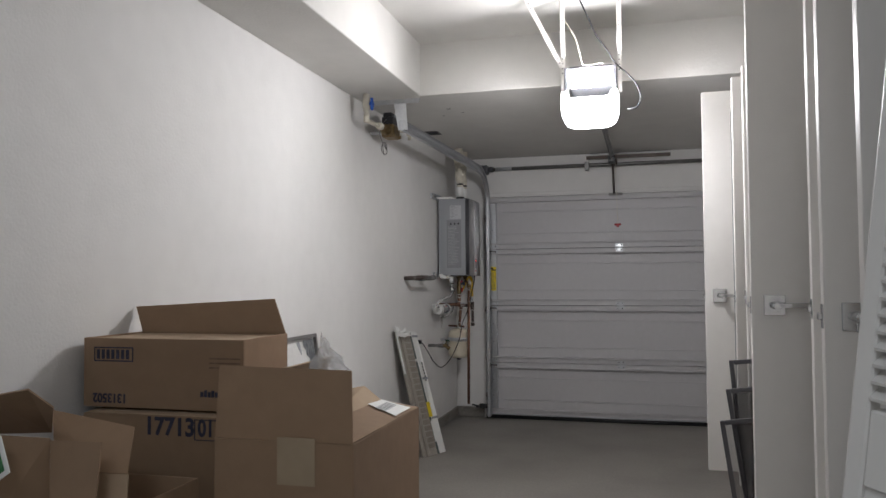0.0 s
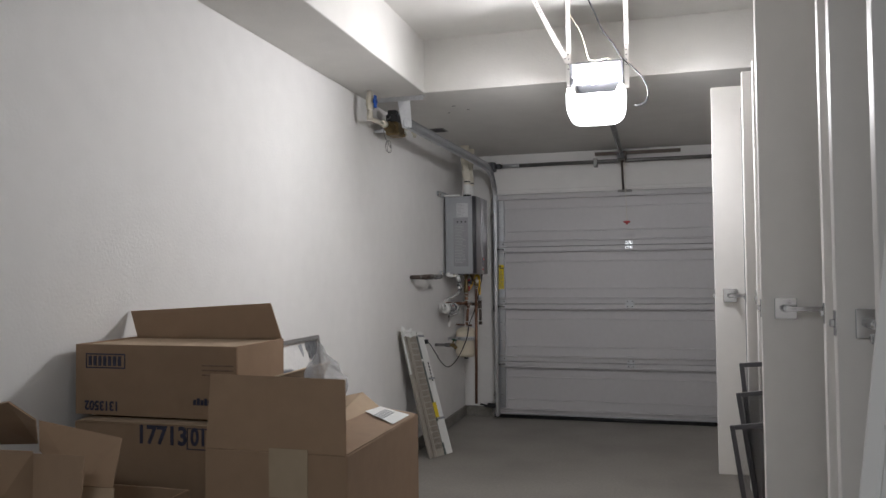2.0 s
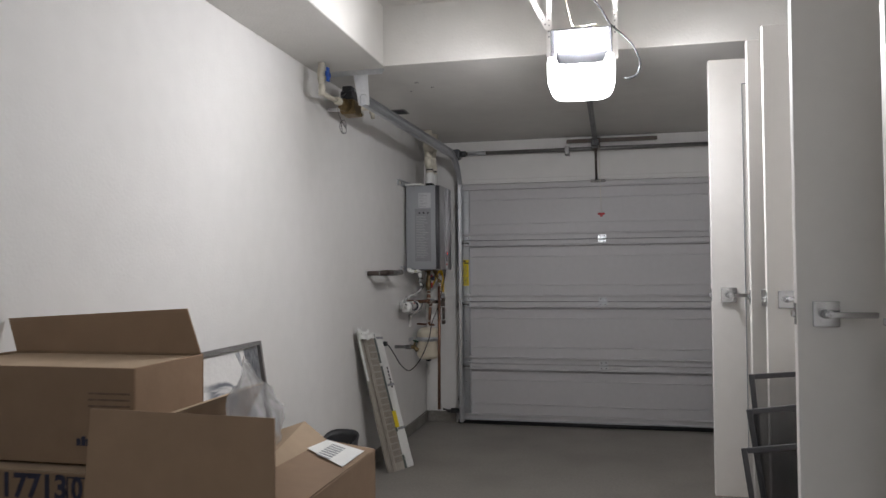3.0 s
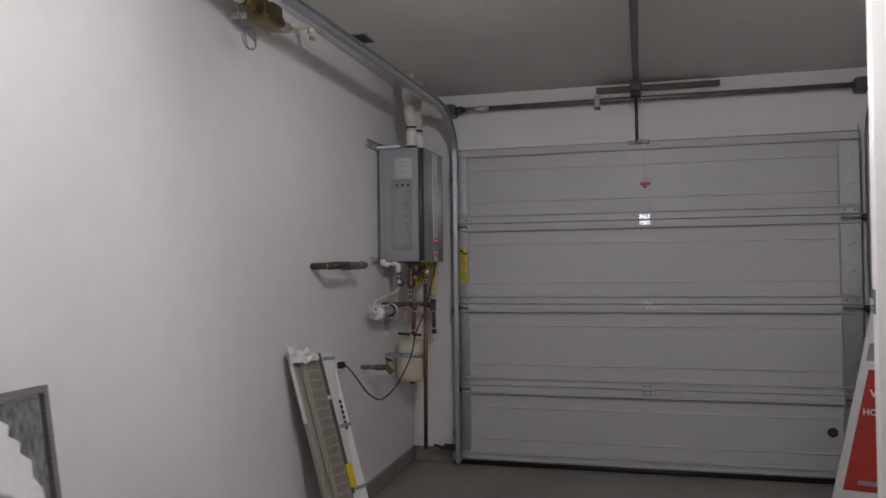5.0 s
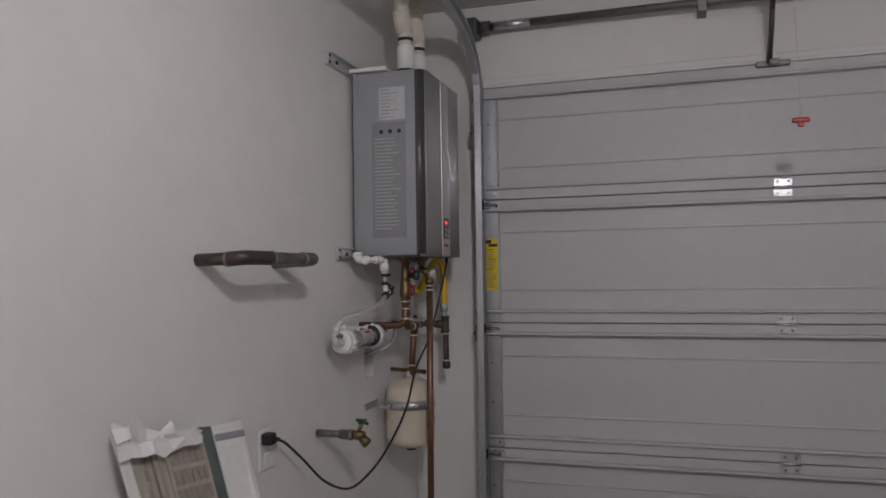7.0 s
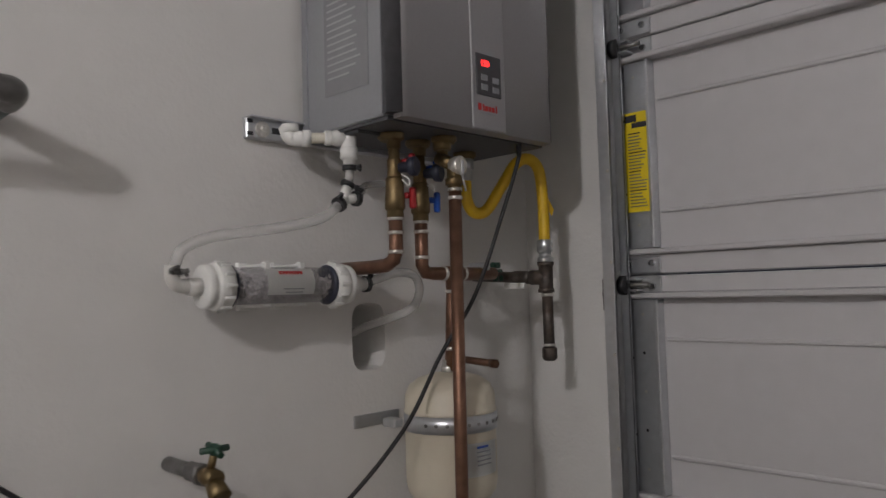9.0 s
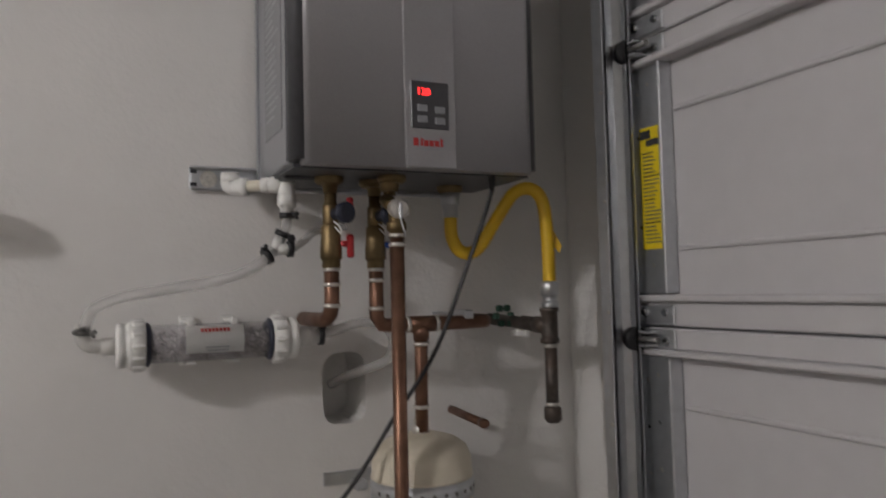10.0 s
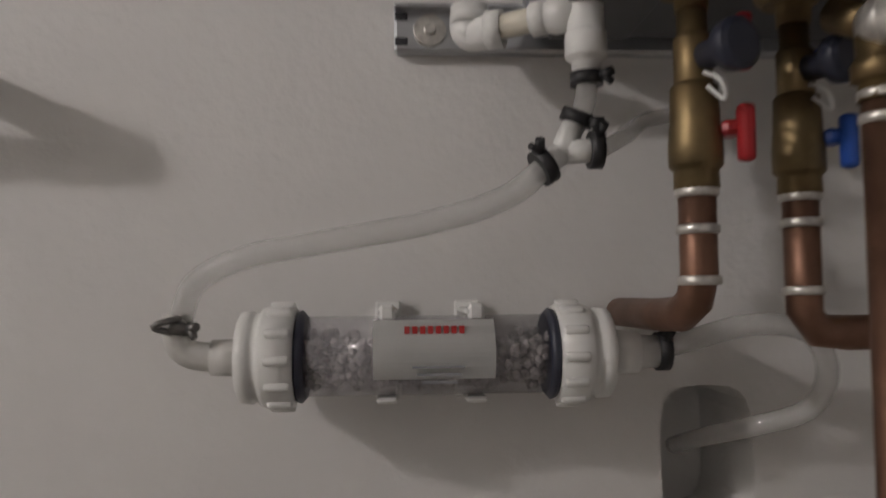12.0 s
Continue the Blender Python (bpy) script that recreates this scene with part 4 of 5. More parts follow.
def tank():
    x, y = -1.645, 6.492
    t = thing("expansion_tank", (x, y, 0.61), "cream-painted steel expansion tank strapped to the wall", "expansion tank")
    prof = [(0, 0.03), (0.004, 0.06), (0.013, 0.080), (0.03, 0.0925), (0.05, 0.096), (0.19, 0.096), (0.192, 0.0975), (0.196, 0.0975), (0.198, 0.096), (0.228, 0.0945), (0.247, 0.086), (0.261, 0.066), (0.269, 0.04), (0.272, 0.02)]
    part("shell", lathe((x, y, 0.605), (0, 0, 1), prof, 40), CREAMPAINT, t)
    part("air_cap", lathe((x, y, 0.607), (0, 0, -1), [(0, 0.022), (0.012, 0.022), (0.016, 0.018)], 18), NAVY, t, "dark blue air valve cap")
    s = part("strap", lathe((x, y, 0.762), (0, 0, 1), [(0, 0.0965), (0, 0.099), (0.034, 0.099), (0.034, 0.0965)], 40), GALV, t, "perforated galvanised strap")
    part("strap_tail", join(box((WX, 6.335, 0.766), (WX + 0.004, 6.46, 0.792), 0.001), box((-1.73, 6.375, 0.77), (-1.69, 6.40, 0.788), 0.003)), GALV, s)
    for k in range(14):
        a = math.radians(-75 + k * 13)
        part("strap_hole", lathe((x + 0.0988 * math.cos(a), y + 0.0988 * math.sin(a), 0.779), (math.cos(a), math.sin(a), 0), [(0, 0.004), (0.001, 0.004)], 8), DULLSTEEL, s)
    lb = bmesh.new()
    rws = []
    for k in range(7):
        a = math.radians(-28 + k * 9)
        rws.append([lb.verts.new((x + 0.0966 * math.cos(a), y + 0.0966 * math.sin(a), z)) for z in (0.675, 0.742)])
    for a, b in zip(rws, rws[1:]):
        lb.faces.new((a[0], a[1], b[1], b[0]))
    bmesh.ops.solidify(lb, geom=lb.faces[:], thickness=0.0006)
    L = part("tank_label", lb, PAPER, t, "white paper label")
    for k in range(5):
        z = 0.733 - k * 0.0085
        part("text_bar", box((x + 0.0952, y - 0.022, z - 0.002), (x + 0.0982, y + (0.016 if k else 0.008), z + (0.002 if k == 0 else 0))), BLUE if k == 0 else GREYINK, L)
    part("nipple", lathe((x, y, 0.872), (0, 0, 1), [(0, 0.017), (0.016, 0.017), (0.02, 0.014), (0.03, 0.014)], 12), SOLDER, t)
    return t


tank()
st = thing("copper_stub", (-1.68, 6.60, 0.88), "capped copper pipe stub standing out of the wall", "pipe stub")
part("pipe", tube([(WX, 6.618, 0.892), (-1.624, 6.620, 0.883)], 0.0085, 14), COPPER, st)
part("cap", lathe((-1.640, 6.620, 0.884), (1, 0.01, -0.06), [(0, 0.0098), (0.016, 0.0098), (0.019, 0.007)], 14), COPPER, st)


def gas():
    g = thing("gas_line", (-1.57, 6.74, 0.87), "yellow flexible gas hose on black iron pipe with a shut-off valve", "gas pipe")
    part("heater_nut", join(lathe((-1.655, 6.57, 1.366), (0, 0, -1), [(0, 0.014), (0.02, 0.014), (0.022, 0.019), (0.05, 0.020), (0.052, 0.016), (0.075, 0.016)], 6)), GALV, g)
    part("port_ring", lathe((-1.655, 6.57, 1.362), (0, 0, -1), [(0, 0.021), (0.012, 0.021)], 18), RED, g)
    pts = [(-1.655, 6.57, 1.292), (-1.655, 6.573, 1.25), (-1.652, 6.592, 1.222), (-1.64, 6.622, 1.228), (-1.62, 6.655, 1.285), (-1.602, 6.685, 1.335), (-1.59, 6.715, 1.346), (-1.58, 6.737, 1.325), (-1.577, 6.745, 1.27), (-1.577, 6.748, 1.20), (-1.577, 6.748, 1.15)]
    path = curve_points(pts, 14)
    part("hose", tube(path, [0.0125 + 0.0012 * (i % 2) for i in range(len(path))], 16), YELLOW, g, "yellow coated corrugated hose")
    part("hose_tag", slab([(-1.575, 6.755, 1.27), (-1.565, 6.772, 1.23), (-1.568, 6.768, 1.215), (-1.577, 6.752, 1.24)], 0.001), YELLOW, g)
    part("lower_nut", join(lathe((-1.577, 6.748, 1.160), (0, 0, -1), [(0, 0.015), (0.004, 0.0185), (0.028, 0.0185), (0.03, 0.014), (0.04, 0.014), (0.042, 0.0175), (0.056, 0.0175)], 6)), GALV, g)
    part("tee", join(lathe((-1.572, 6.742, 1.108), (0, 0, -1), [(0, 0.019), (0.008, 0.019), (0.01, 0.0165), (0.06, 0.0165), (0.062, 0.019), (0.07, 0.019)], 18), tube([(-1.572, 6.742, 1.073), (-1.61, 6.735, 1.073)], 0.017, 16)), BLACKIRON, g)
    part("drip_leg", tube([(-1.570, 6.742, 1.04), (-1.568, 6.741, 0.90)], 0.0125, 16), BLACKIRON, g)
    part("pipe_cap", lathe((-1.568, 6.741, 0.913), (0, 0, -1), [(0, 0.016), (0.004, 0.0175), (0.024, 0.0175), (0.03, 0.012)], 8), BLACKIRON, g)
    rings([((-1.570, 6.742, 1.036), (0, 0, -1)), ((-1.568, 6.741, 0.922), (0, 0, -1))], 0.0125, g)
    part("valve_body", join(lathe((-1.605, 6.736, 1.073), (-1, -0.12, 0.05), [(0, 0.014), (0.016, 0.0155), (0.05, 0.0155), (0.055, 0.013), (0.17, 0.0125)], 14)), BLACKIRON, g)
    part("valve_tag", box((-1.675, 6.712, 1.048), (-1.615, 6.724, 1.062), 0.002), PAPER, g, "white valve tag")
    part("valve_handle", join(*[box((-1.705 + 0.003 * k, 6.70 + 0.02 * math.cos(k * 1.05), 1.083 + 0.018 * math.sin(k * 1.05)), (-1.693 + 0.003 * k, 6.714 + 0.02 * math.cos(k * 1.05), 1.097 + 0.018 * math.sin(k * 1.05)), 0.003) for k in range(6)]), GREEN, g, "dark green shut-off handle")
    return g


gas()


def power_cord():
    c = thing("power_cord", (-1.76, 5.58, 0.82), "black power cord looping from the heater to the wall outlet", "power cord")
    part("cord", tube([(-1.515, 6.59, 1.365), (-1.515, 6.59, 1.33), (-1.53, 6.555, 1.22), (-1.56, 6.49, 1.04), (-1.595, 6.42, 0.92), (-1.60, 6.32, 0.785), (-1.63, 6.18, 0.655), (-1.66, 6.06, 0.590), (-1.68, 5.96, 0.580), (-1.70, 5.834, 0.637), (-1.72, 5.734, 0.726), (-1.735, 5.655, 0.792), (-1.742, 5.62, 0.812)], 0.0042, 8, 9), RUBBER, c)
    part("strain_relief", lathe((-1.515, 6.59, 1.372), (0, 0, -1), [(0, 0.008), (0.03, 0.006), (0.045, 0.0045)], 12), RUBBER, c)
    part("plug", join(box((-1.766, 5.560, 0.806), (-1.732, 5.596, 0.840), 0.006, 2), tube([(-1.748, 5.592, 0.822), (-1.742, 5.625, 0.811)], [0.010, 0.006], 10)), RUBBER, c, "black moulded plug")
    o = thing("wall_outlet", (WX, 5.6, 0.785), "white duplex wall outlet with cover plate", "outlet")
    pl = part("cover_plate", box((WX, 5.562, 0.727), (WX + 0.006, 5.640, 0.847), 0.002), PVC, o)
    for z in (0.743, 0.798):
        part("socket_face", box((WX + 0.005, 5.584, z), (WX + 0.008, 5.618, z + 0.034), 0.004), PVC, pl)
    return c


power_cord()


def hose_bib():
    b = thing("hose_bib", (-1.70, 5.9, 0.78), "brass hose tap on a dark stub pipe from the wall", "tap")
    part("stub_pipe", tube([(WX, 5.935, 0.765), (-1.665, 5.935, 0.765)], 0.0125, 14), DULLSTEEL, b)
    part("coupling", lathe((-1.690, 5.935, 0.765), (1, 0, 0), [(0, 0.0165), (0.03, 0.0165), (0.032, 0.0185), (0.045, 0.0185)], 8), DULLSTEEL, b)
    part("body", join(lathe((-1.65, 5.935, 0.765), (1, 0, 0), [(0, 0.012), (0.02, 0.016), (0.045, 0.014)], 16), lathe((-1.62, 5.935, 0.762), (0.75, 0, -0.65), [(0, 0.013), (0.02, 0.016), (0.036, 0.0175), (0.038, 0.013)], 16), tube([(-1.628, 5.935, 0.77), (-1.612, 5.935, 0.806)], 0.0065, 10)), BRASS, b)
    part("handle", join(tube([(-1.612, 5.912, 0.810), (-1.610, 5.958, 0.810)], 0.0055, 8), tube([(-1.632, 5.935, 0.815), (-1.590, 5.935, 0.803)], 0.0055, 8), lathe((-1.614, 5.935, 0.803), (0.3, 0, 0.9), [(0, 0.008), (0.014, 0.008)], 10)), GREEN, b, "dark green cross handle")
    return b


hose_bib()


def pipe_loop():
    """Two legs out of the wall joined by a bar that runs along it."""
    p = thing("pipe_loop", (WX, 5.42, 1.34), "dark oxidised copper pipe looped out of the wall and back", "pipe")
    xb, ya, yb, z = -1.640, 5.280, 5.648, 1.336
    part("near_leg", tube([(WX, ya, z), (xb - 0.03, ya, z + 0.002)], 0.0165, 18), IRONBROWN, p)
    part("elbow", tube([(xb - 0.045, ya, z + 0.001), (xb - 0.016, ya + 0.004, z + 0.003), (xb - 0.004, ya + 0.018, z + 0.004), (xb, ya + 0.045, z + 0.004), (xb, ya + 0.13, z + 0.004)], 0.0188, 18, 4), IRONBROWN, p, "brown soldered copper elbow")
    part("bar", tube([(xb, ya + 0.10, z + 0.004), (xb, yb - 0.02, z + 0.004)], 0.0168, 18), DULLSTEEL, p)
    part("end_elbow", tube([(xb, yb - 0.06, z + 0.004), (xb, yb - 0.012, z + 0.004), (xb - 0.004, yb + 0.006, z + 0.004), (xb - 0.018, yb + 0.014, z + 0.002), (xb - 0.05, yb + 0.014, z - 0.001)], 0.0190, 18, 4), DULLSTEEL, p)
    part("far_leg", tube([(xb - 0.03, yb + 0.014, z), (WX, yb + 0.010, z - 0.006)], 0.0168, 18), PATINA, p, "blue-green tarnished copper leg")
    for q, ax, r in (((xb - 0.05, ya, z + 0.001), (1, 0, 0), 0.0172), ((xb, ya + 0.127, z + 0.004), (0, 1, 0), 0.0175), ((xb, yb - 0.064, z + 0.004), (0, 1, 0), 0.0178)):
        part("solder_ring", lathe(q, ax, [(0, r), (0.001, r + 0.0022), (0.007, r + 0.0022), (0.008, r)], 18), SOLDERDULL, p)


pipe_loop()


# ---- valves near the ceiling ----
def ceiling_valves():
    v = thing("sprinkler_valve", (-1.65, 4.4, 2.3), "brass control valve and cream plastic pipes with a blue handle", "valve")
    part("riser", join(tube([(-1.66, 4.155, CZ), (-1.66, 4.155, 2.345), (-1.655, 4.175, 2.325), (-1.652, 4.40, 2.334)], 0.0135, 14), lathe((-1.66, 4.155, CZ - 0.004), (0, 0, -1), [(0, 0.02), (0.03, 0.02), (0.032, 0.024), (0.09, 0.024), (0.092, 0.019), (0.11, 0.019)], 18)), CREAM, v)
    part("elbow", lathe((-1.66, 4.155, 2.37), (0, 0, -1), [(0, 0.019), (0.055, 0.019)], 16), CREAM, v)
    part("socket", lathe((-1.652, 4.35, 2.332), (0.02, 1, 0.03), [(0, 0.019), (0.01, 0.0235), (0.05, 0.0235)], 16), CREAM, v)
    part("blue_handle", join(box((-1.630, 4.125, 2.412), (-1.616, 4.180, 2.442), 0.005, 2), box((-1.630, 4.139, 2.388), (-1.616, 4.166, 2.466), 0.005, 2), tube([(-1.66, 4.155, 2.427), (-1.622, 4.155, 2.427)], 0.009, 10)), BLUE, v, "blue valve handle")
    part("body", join(lathe((-1.652, 4.42, 2.332), (0.02, 1, 0.0), [(0, 0.024), (0.03, 0.024), (0.045, 0.036), (0.16, 0.038), (0.20, 0.026), (0.24, 0.022), (0.25, 0.027), (0.28, 0.027)], 12), box((-1.692, 4.51, 2.285), (-1.600, 4.655, 2.375), 0.016, 3),
                      lathe((-1.606, 4.53, 2.30), (1, 0, 0), [(0, 0.012), (0.012, 0.010)], 8), lathe((-1.606, 4.64, 2.30), (1, 0, 0), [(0, 0.012), (0.012, 0.010)], 8)), BRASS, v)
    part("actuator", join(box((-1.69, 4.52, 2.375), (-1.61, 4.655, 2.425), 0.008, 2), box((-1.68, 4.525, 2.42), (-1.62, 4.625, 2.455), 0.006, 2)), RUBBER, v, "black solenoid head")
    part("actuator_plate", box((-1.6105, 4.55, 2.425), (-1.6085, 4.61, 2.44)), GREYINK, v)
    part("outlet_pipe", join(tube([(-1.648, 4.68, 2.332), (-1.648, 4.80, 2.338), (-1.66, 4.83, 2.342), (WX, 4.85, 2.345)], 0.0135, 14), lathe((-1.648, 4.715, 2.334), (0.0, 1, 0.02), [(0, 0.018), (0.07, 0.018)], 16)), CREAM, v)
    loop = [(-1.655 + 0.006 * math.sin(k), 4.475 + 0.042 * math.cos(k * 0.7), 2.20 + 0.04 * math.sin(k * 0.7)) for k in range(18)]
    part("wire_coil", tube([(-1.645, 4.49, 2.40), (-1.66, 4.42, 2.34), (-1.66, 4.41, 2.27)] + loop, 0.0024, 6, 4), DULLSTEEL, v, "coiled grey signal wire")
    part("wall_clip", box((WX, 4.53, 2.31), (-1.68, 4.56, 2.33), 0.003), GALV, v)
    return v


ceiling_valves()
wp = thing("wall_pipe_stub", (WX, 5.02, 2.40), "cream plastic pipe stub turning down from the wall", "pipe")
part("stub", tube([(WX, 5.05, 2.43), (-1.70, 5.05, 2.43), (-1.672, 5.05, 2.425), (-1.66, 5.05, 2.40), (-1.658, 5.05, 2.36)], 0.0135, 14, 4), CREAM, wp)
part("rim", lathe((-1.664, 5.05, 2.412), (0.05, 0, -1), [(0, 0.0175), (0.02, 0.0175)], 16), CREAM, wp)
cv = thing("ceiling_vent", (-1.605, 5.51, CZ), "small dark square vent opening in the lowered ceiling", "vent")
part("frame", join(box((-1.66, 5.435, CZ - 0.004), (-1.55, 5.445, CZ)), box((-1.66, 5.575, CZ - 0.004), (-1.55, 5.585, CZ)), box((-1.66, 5.445, CZ - 0.004), (-1.65, 5.575, CZ)), box((-1.56, 5.445, CZ - 0.004), (-1.55, 5.575, CZ))), DULLSTEEL, cv)
# Black sheet painted in for the shade inside the vent opening.
part("opening_shade", box((-1.65, 5.445, CZ - 0.002), (-1.56, 5.575, CZ + 0.001)), INK, cv)
for x, y, w in ((-1.272, 4.715, 0.012), (-1.205, 4.85, 0.010), (-1.358, 4.915, 0.007)):
    tagged(mesh_object("ceiling_nail_hole", box((x - w, y - 0.004, CZ - 0.0015), (x + w, y + 0.004, CZ)), INK), "small dark nail hole in the lowered ceiling", "nail hole", "nail holes in the ceiling")


# ---- planks against the wall ----
def stack(u, v):
    """A point on the leaning stack: u along the stack from the wall outwards, v up the boards."""
    lo = Vector((-1.612, 5.155, 0.0)).lerp(Vector((-1.484, 5.423, 0.0)), u)
    hi = Vector((-1.752, 4.925, 0.965)).lerp(Vector((-1.715, 5.395, 0.925)), u)
    return lo.lerp(hi, v)


def board(u0, u1, v0, v1, thick, off=0.0):
    q = [stack(u, v) for u, v in ((u0, v0), (u1, v0), (u1, v1), (u0, v1))]
    n = (q[1] - q[0]).cross(q[3] - q[0]).normalized()
    if n.x < 0:
        n = -n
        q = q[::-1]
    bm = slab([p + n * (off - thick) for p in q], thick)
    return bm


for u0, u1, off, top in ((0.085, 0.165, 0.0, 0.985), (0.168, 0.235, -0.008, 0.99), (0.238, 0.315, 0.004, 0.98)):
    p = thing("flooring_plank", stack(u0, 0), "grey-brown laminate flooring plank leaning on the wall", "plank", "planks leaning on the wall")
    part("board", board(u0, u1, 0, top, 0.016, off), PLANK, p)
    part("tongue", board(u0 + 0.03, u0 + 0.04, 0, top, 0.004, off + 0.003), PLANK, p)
    if u0 > 0.16 and u0 < 0.2:
        for k in range(15):
            part("dark_dash", board(u0 + 0.018, u1 - 0.02, 0.30 + k * 0.045, 0.325 + k * 0.045, 0.001, off + 0.001), GRIDINK, p)
p = thing("patterned_plank", stack(0.32, 0), "wide plank with a printed grid leaning on the wall", "plank", "planks leaning on the wall")
part("board", board(0.32, 0.615, 0, 0.975, 0.02, 0.003), PLANK, p)
for i in range(6):
    for j in range(19):
        part("grid_cell", board(0.345 + i * 0.043, 0.378 + i * 0.043, 0.06 + j * 0.047, 0.096 + j * 0.047, 0.001, 0.0042), GRIDINK, p)
w = thing("paper_sleeve", stack(0.03, 0.5), "loose white paper sleeve beside the planks", "paper")
part("sheet", board(0.02, 0.085, 0.66, 0.995, 0.002, 0.010), PAPER, w)
pk = thing("flooring_carton", stack(0.8, 0), "flat white carton of flooring with teal side and yellow sticker", "carton")
part("carton", board(0.70, 0.93, 0, 0.985, 0.06, 0.004), PAPER, pk)
part("teal_side", board(0.618, 0.70, 0, 0.985, 0.05, 0.0), TEAL, pk, "dark teal printed side")
part("edge_flap", board(0.935, 0.985, 0, 0.99, 0.03, -0.012), PAINTWHITE, pk)
# Black strip: the shade between carton and flap, put into colour.
part("gap_shade", board(0.93, 0.935, 0, 0.95, 0.03, -0.004), INK, pk)
part("yellow_sticker", board(0.625, 0.76, 0.30, 0.42, 0.001, 0.0055), STICKERY, pk, "yellow sticker")
part("label", board(0.63, 0.75, 0.10, 0.27, 0.001, 0.0055), PAPER, pk)
for k in range(6):
    part("printed_mark", board(0.82, 0.87, 0.585 + k * 0.027, 0.604 + k * 0.027, 0.001, 0.0055), INK, pk)
for v in (0.28, 0.60, 0.945):
    part("tape_band", board(0.70, 0.95, v, v + 0.018, 0.001, 0.006), GREYINK, pk)
part("tape_band", board(0.618, 0.70, 0.75, 0.77, 0.001, 0.002), PAPER, pk)
cr = bmesh.new()
bmesh.ops.create_grid(cr, x_segments=8, y_segments=5, size=0.5)
for v in cr.verts:
    s, t = v.co.x + 0.5, v.co.y + 0.5
    base = stack(0.04 + 0.56 * s, 0.985 + 0.05 * (1 - s) - 0.085 * t * (1 - 0.7 * s))
    v.co = base + Vector((0.022 + 0.02 * noise.noise(Vector((s * 4, t * 3, 0))), -0.012 - 0.01 * t, 0.06 * noise.noise(Vector((s * 7.1, t * 4.2, 4))) * (1 - 0.6 * s)))
bmesh.ops.solidify(cr, geom=cr.faces[:], thickness=0.001)
solo("crumpled_paper", cr, PAPER, "crumpled white paper sheet over the plank tops", "paper")


# ---- framed canvas ----
def painted_canvas():
    """White canvas with one broad sweep of dry grey brushwork round a centre."""
    m = CANVAS.copy()
    m.name = "painted_canvas"
    n, l = m.node_tree.nodes, m.node_tree.links
    b = n["Principled BSDF"]

    def num(op, a, c=None):
        q = n.new("ShaderNodeMath")
        q.operation = op
        for k, v in enumerate((a, c)):
            if v is None:
                continue
            if isinstance(v, (int, float)):
                q.inputs[k].default_value = v
            else:
                l.new(v, q.inputs[k])
        return q.outputs[0]

    def ramp(v, a, c):
        q = n.new("ShaderNodeMapRange")
        q.interpolation_type = "SMOOTHSTEP"
        q.inputs["From Min"].default_value, q.inputs["From Max"].default_value = a, c
        l.new(v, q.inputs["Value"])
        return q.outputs[0]

    def cloud(vec, scale, detail):
        q = n.new("ShaderNodeTexNoise")
        q.inputs["Scale"].default_value, q.inputs["Detail"].default_value = scale, detail
        l.new(vec, q.inputs["Vector"])
        return q.outputs[0]
    co = n.new("ShaderNodeTexCoord")
    sp = n.new("ShaderNodeSeparateXYZ")
    l.new(co.outputs["Object"], sp.inputs[0])
    dy = num("DIVIDE", num("SUBTRACT", sp.outputs["Y"], 3.09), 1.45)
    dz = num("SUBTRACT", sp.outputs["Z"], 0.665)
    rad = num("SQRT", num("ADD", num("MULTIPLY", dy, dy), num("MULTIPLY", dz, dz)))
    ang = num("ARCTAN2", dz, dy)
    rad = num("ADD", rad, num("MULTIPLY", num("SUBTRACT", cloud(co.outputs["Object"], 7.0, 2), 0.5), 0.045))
    cb = n.new("ShaderNodeCombineXYZ")
    l.new(num("MULTIPLY", rad, 34.0), cb.inputs[0])
    l.new(num("MULTIPLY", ang, 1.3), cb.inputs[1])
    streak = ramp(cloud(cb.outputs[0], 1.0, 5), 0.33, 0.56)
    band = num("MULTIPLY", ramp(rad, 0.115, 0.14), num("SUBTRACT", 1.0, ramp(rad, 0.235, 0.250)))
    ends = num("SUBTRACT", 1.0, ramp(num("ADD", ang, num("MULTIPLY", streak, 0.25)), 1.75, 2.05))
    dab = num("MULTIPLY", num("MULTIPLY", band, ends), num("ADD", num("MULTIPLY", streak, 0.80), 0.20))
    mx = n.new("ShaderNodeMix")
    mx.data_type = "RGBA"
    mx.inputs["B"].default_value = (0.15, 0.16, 0.185, 1)
    l.new(b.inputs["Base Color"].links[0].from_socket, mx.inputs["A"])
    l.new(dab, mx.inputs["Factor"])
    l.new(mx.outputs["Result"], b.inputs["Base Color"])
    return m


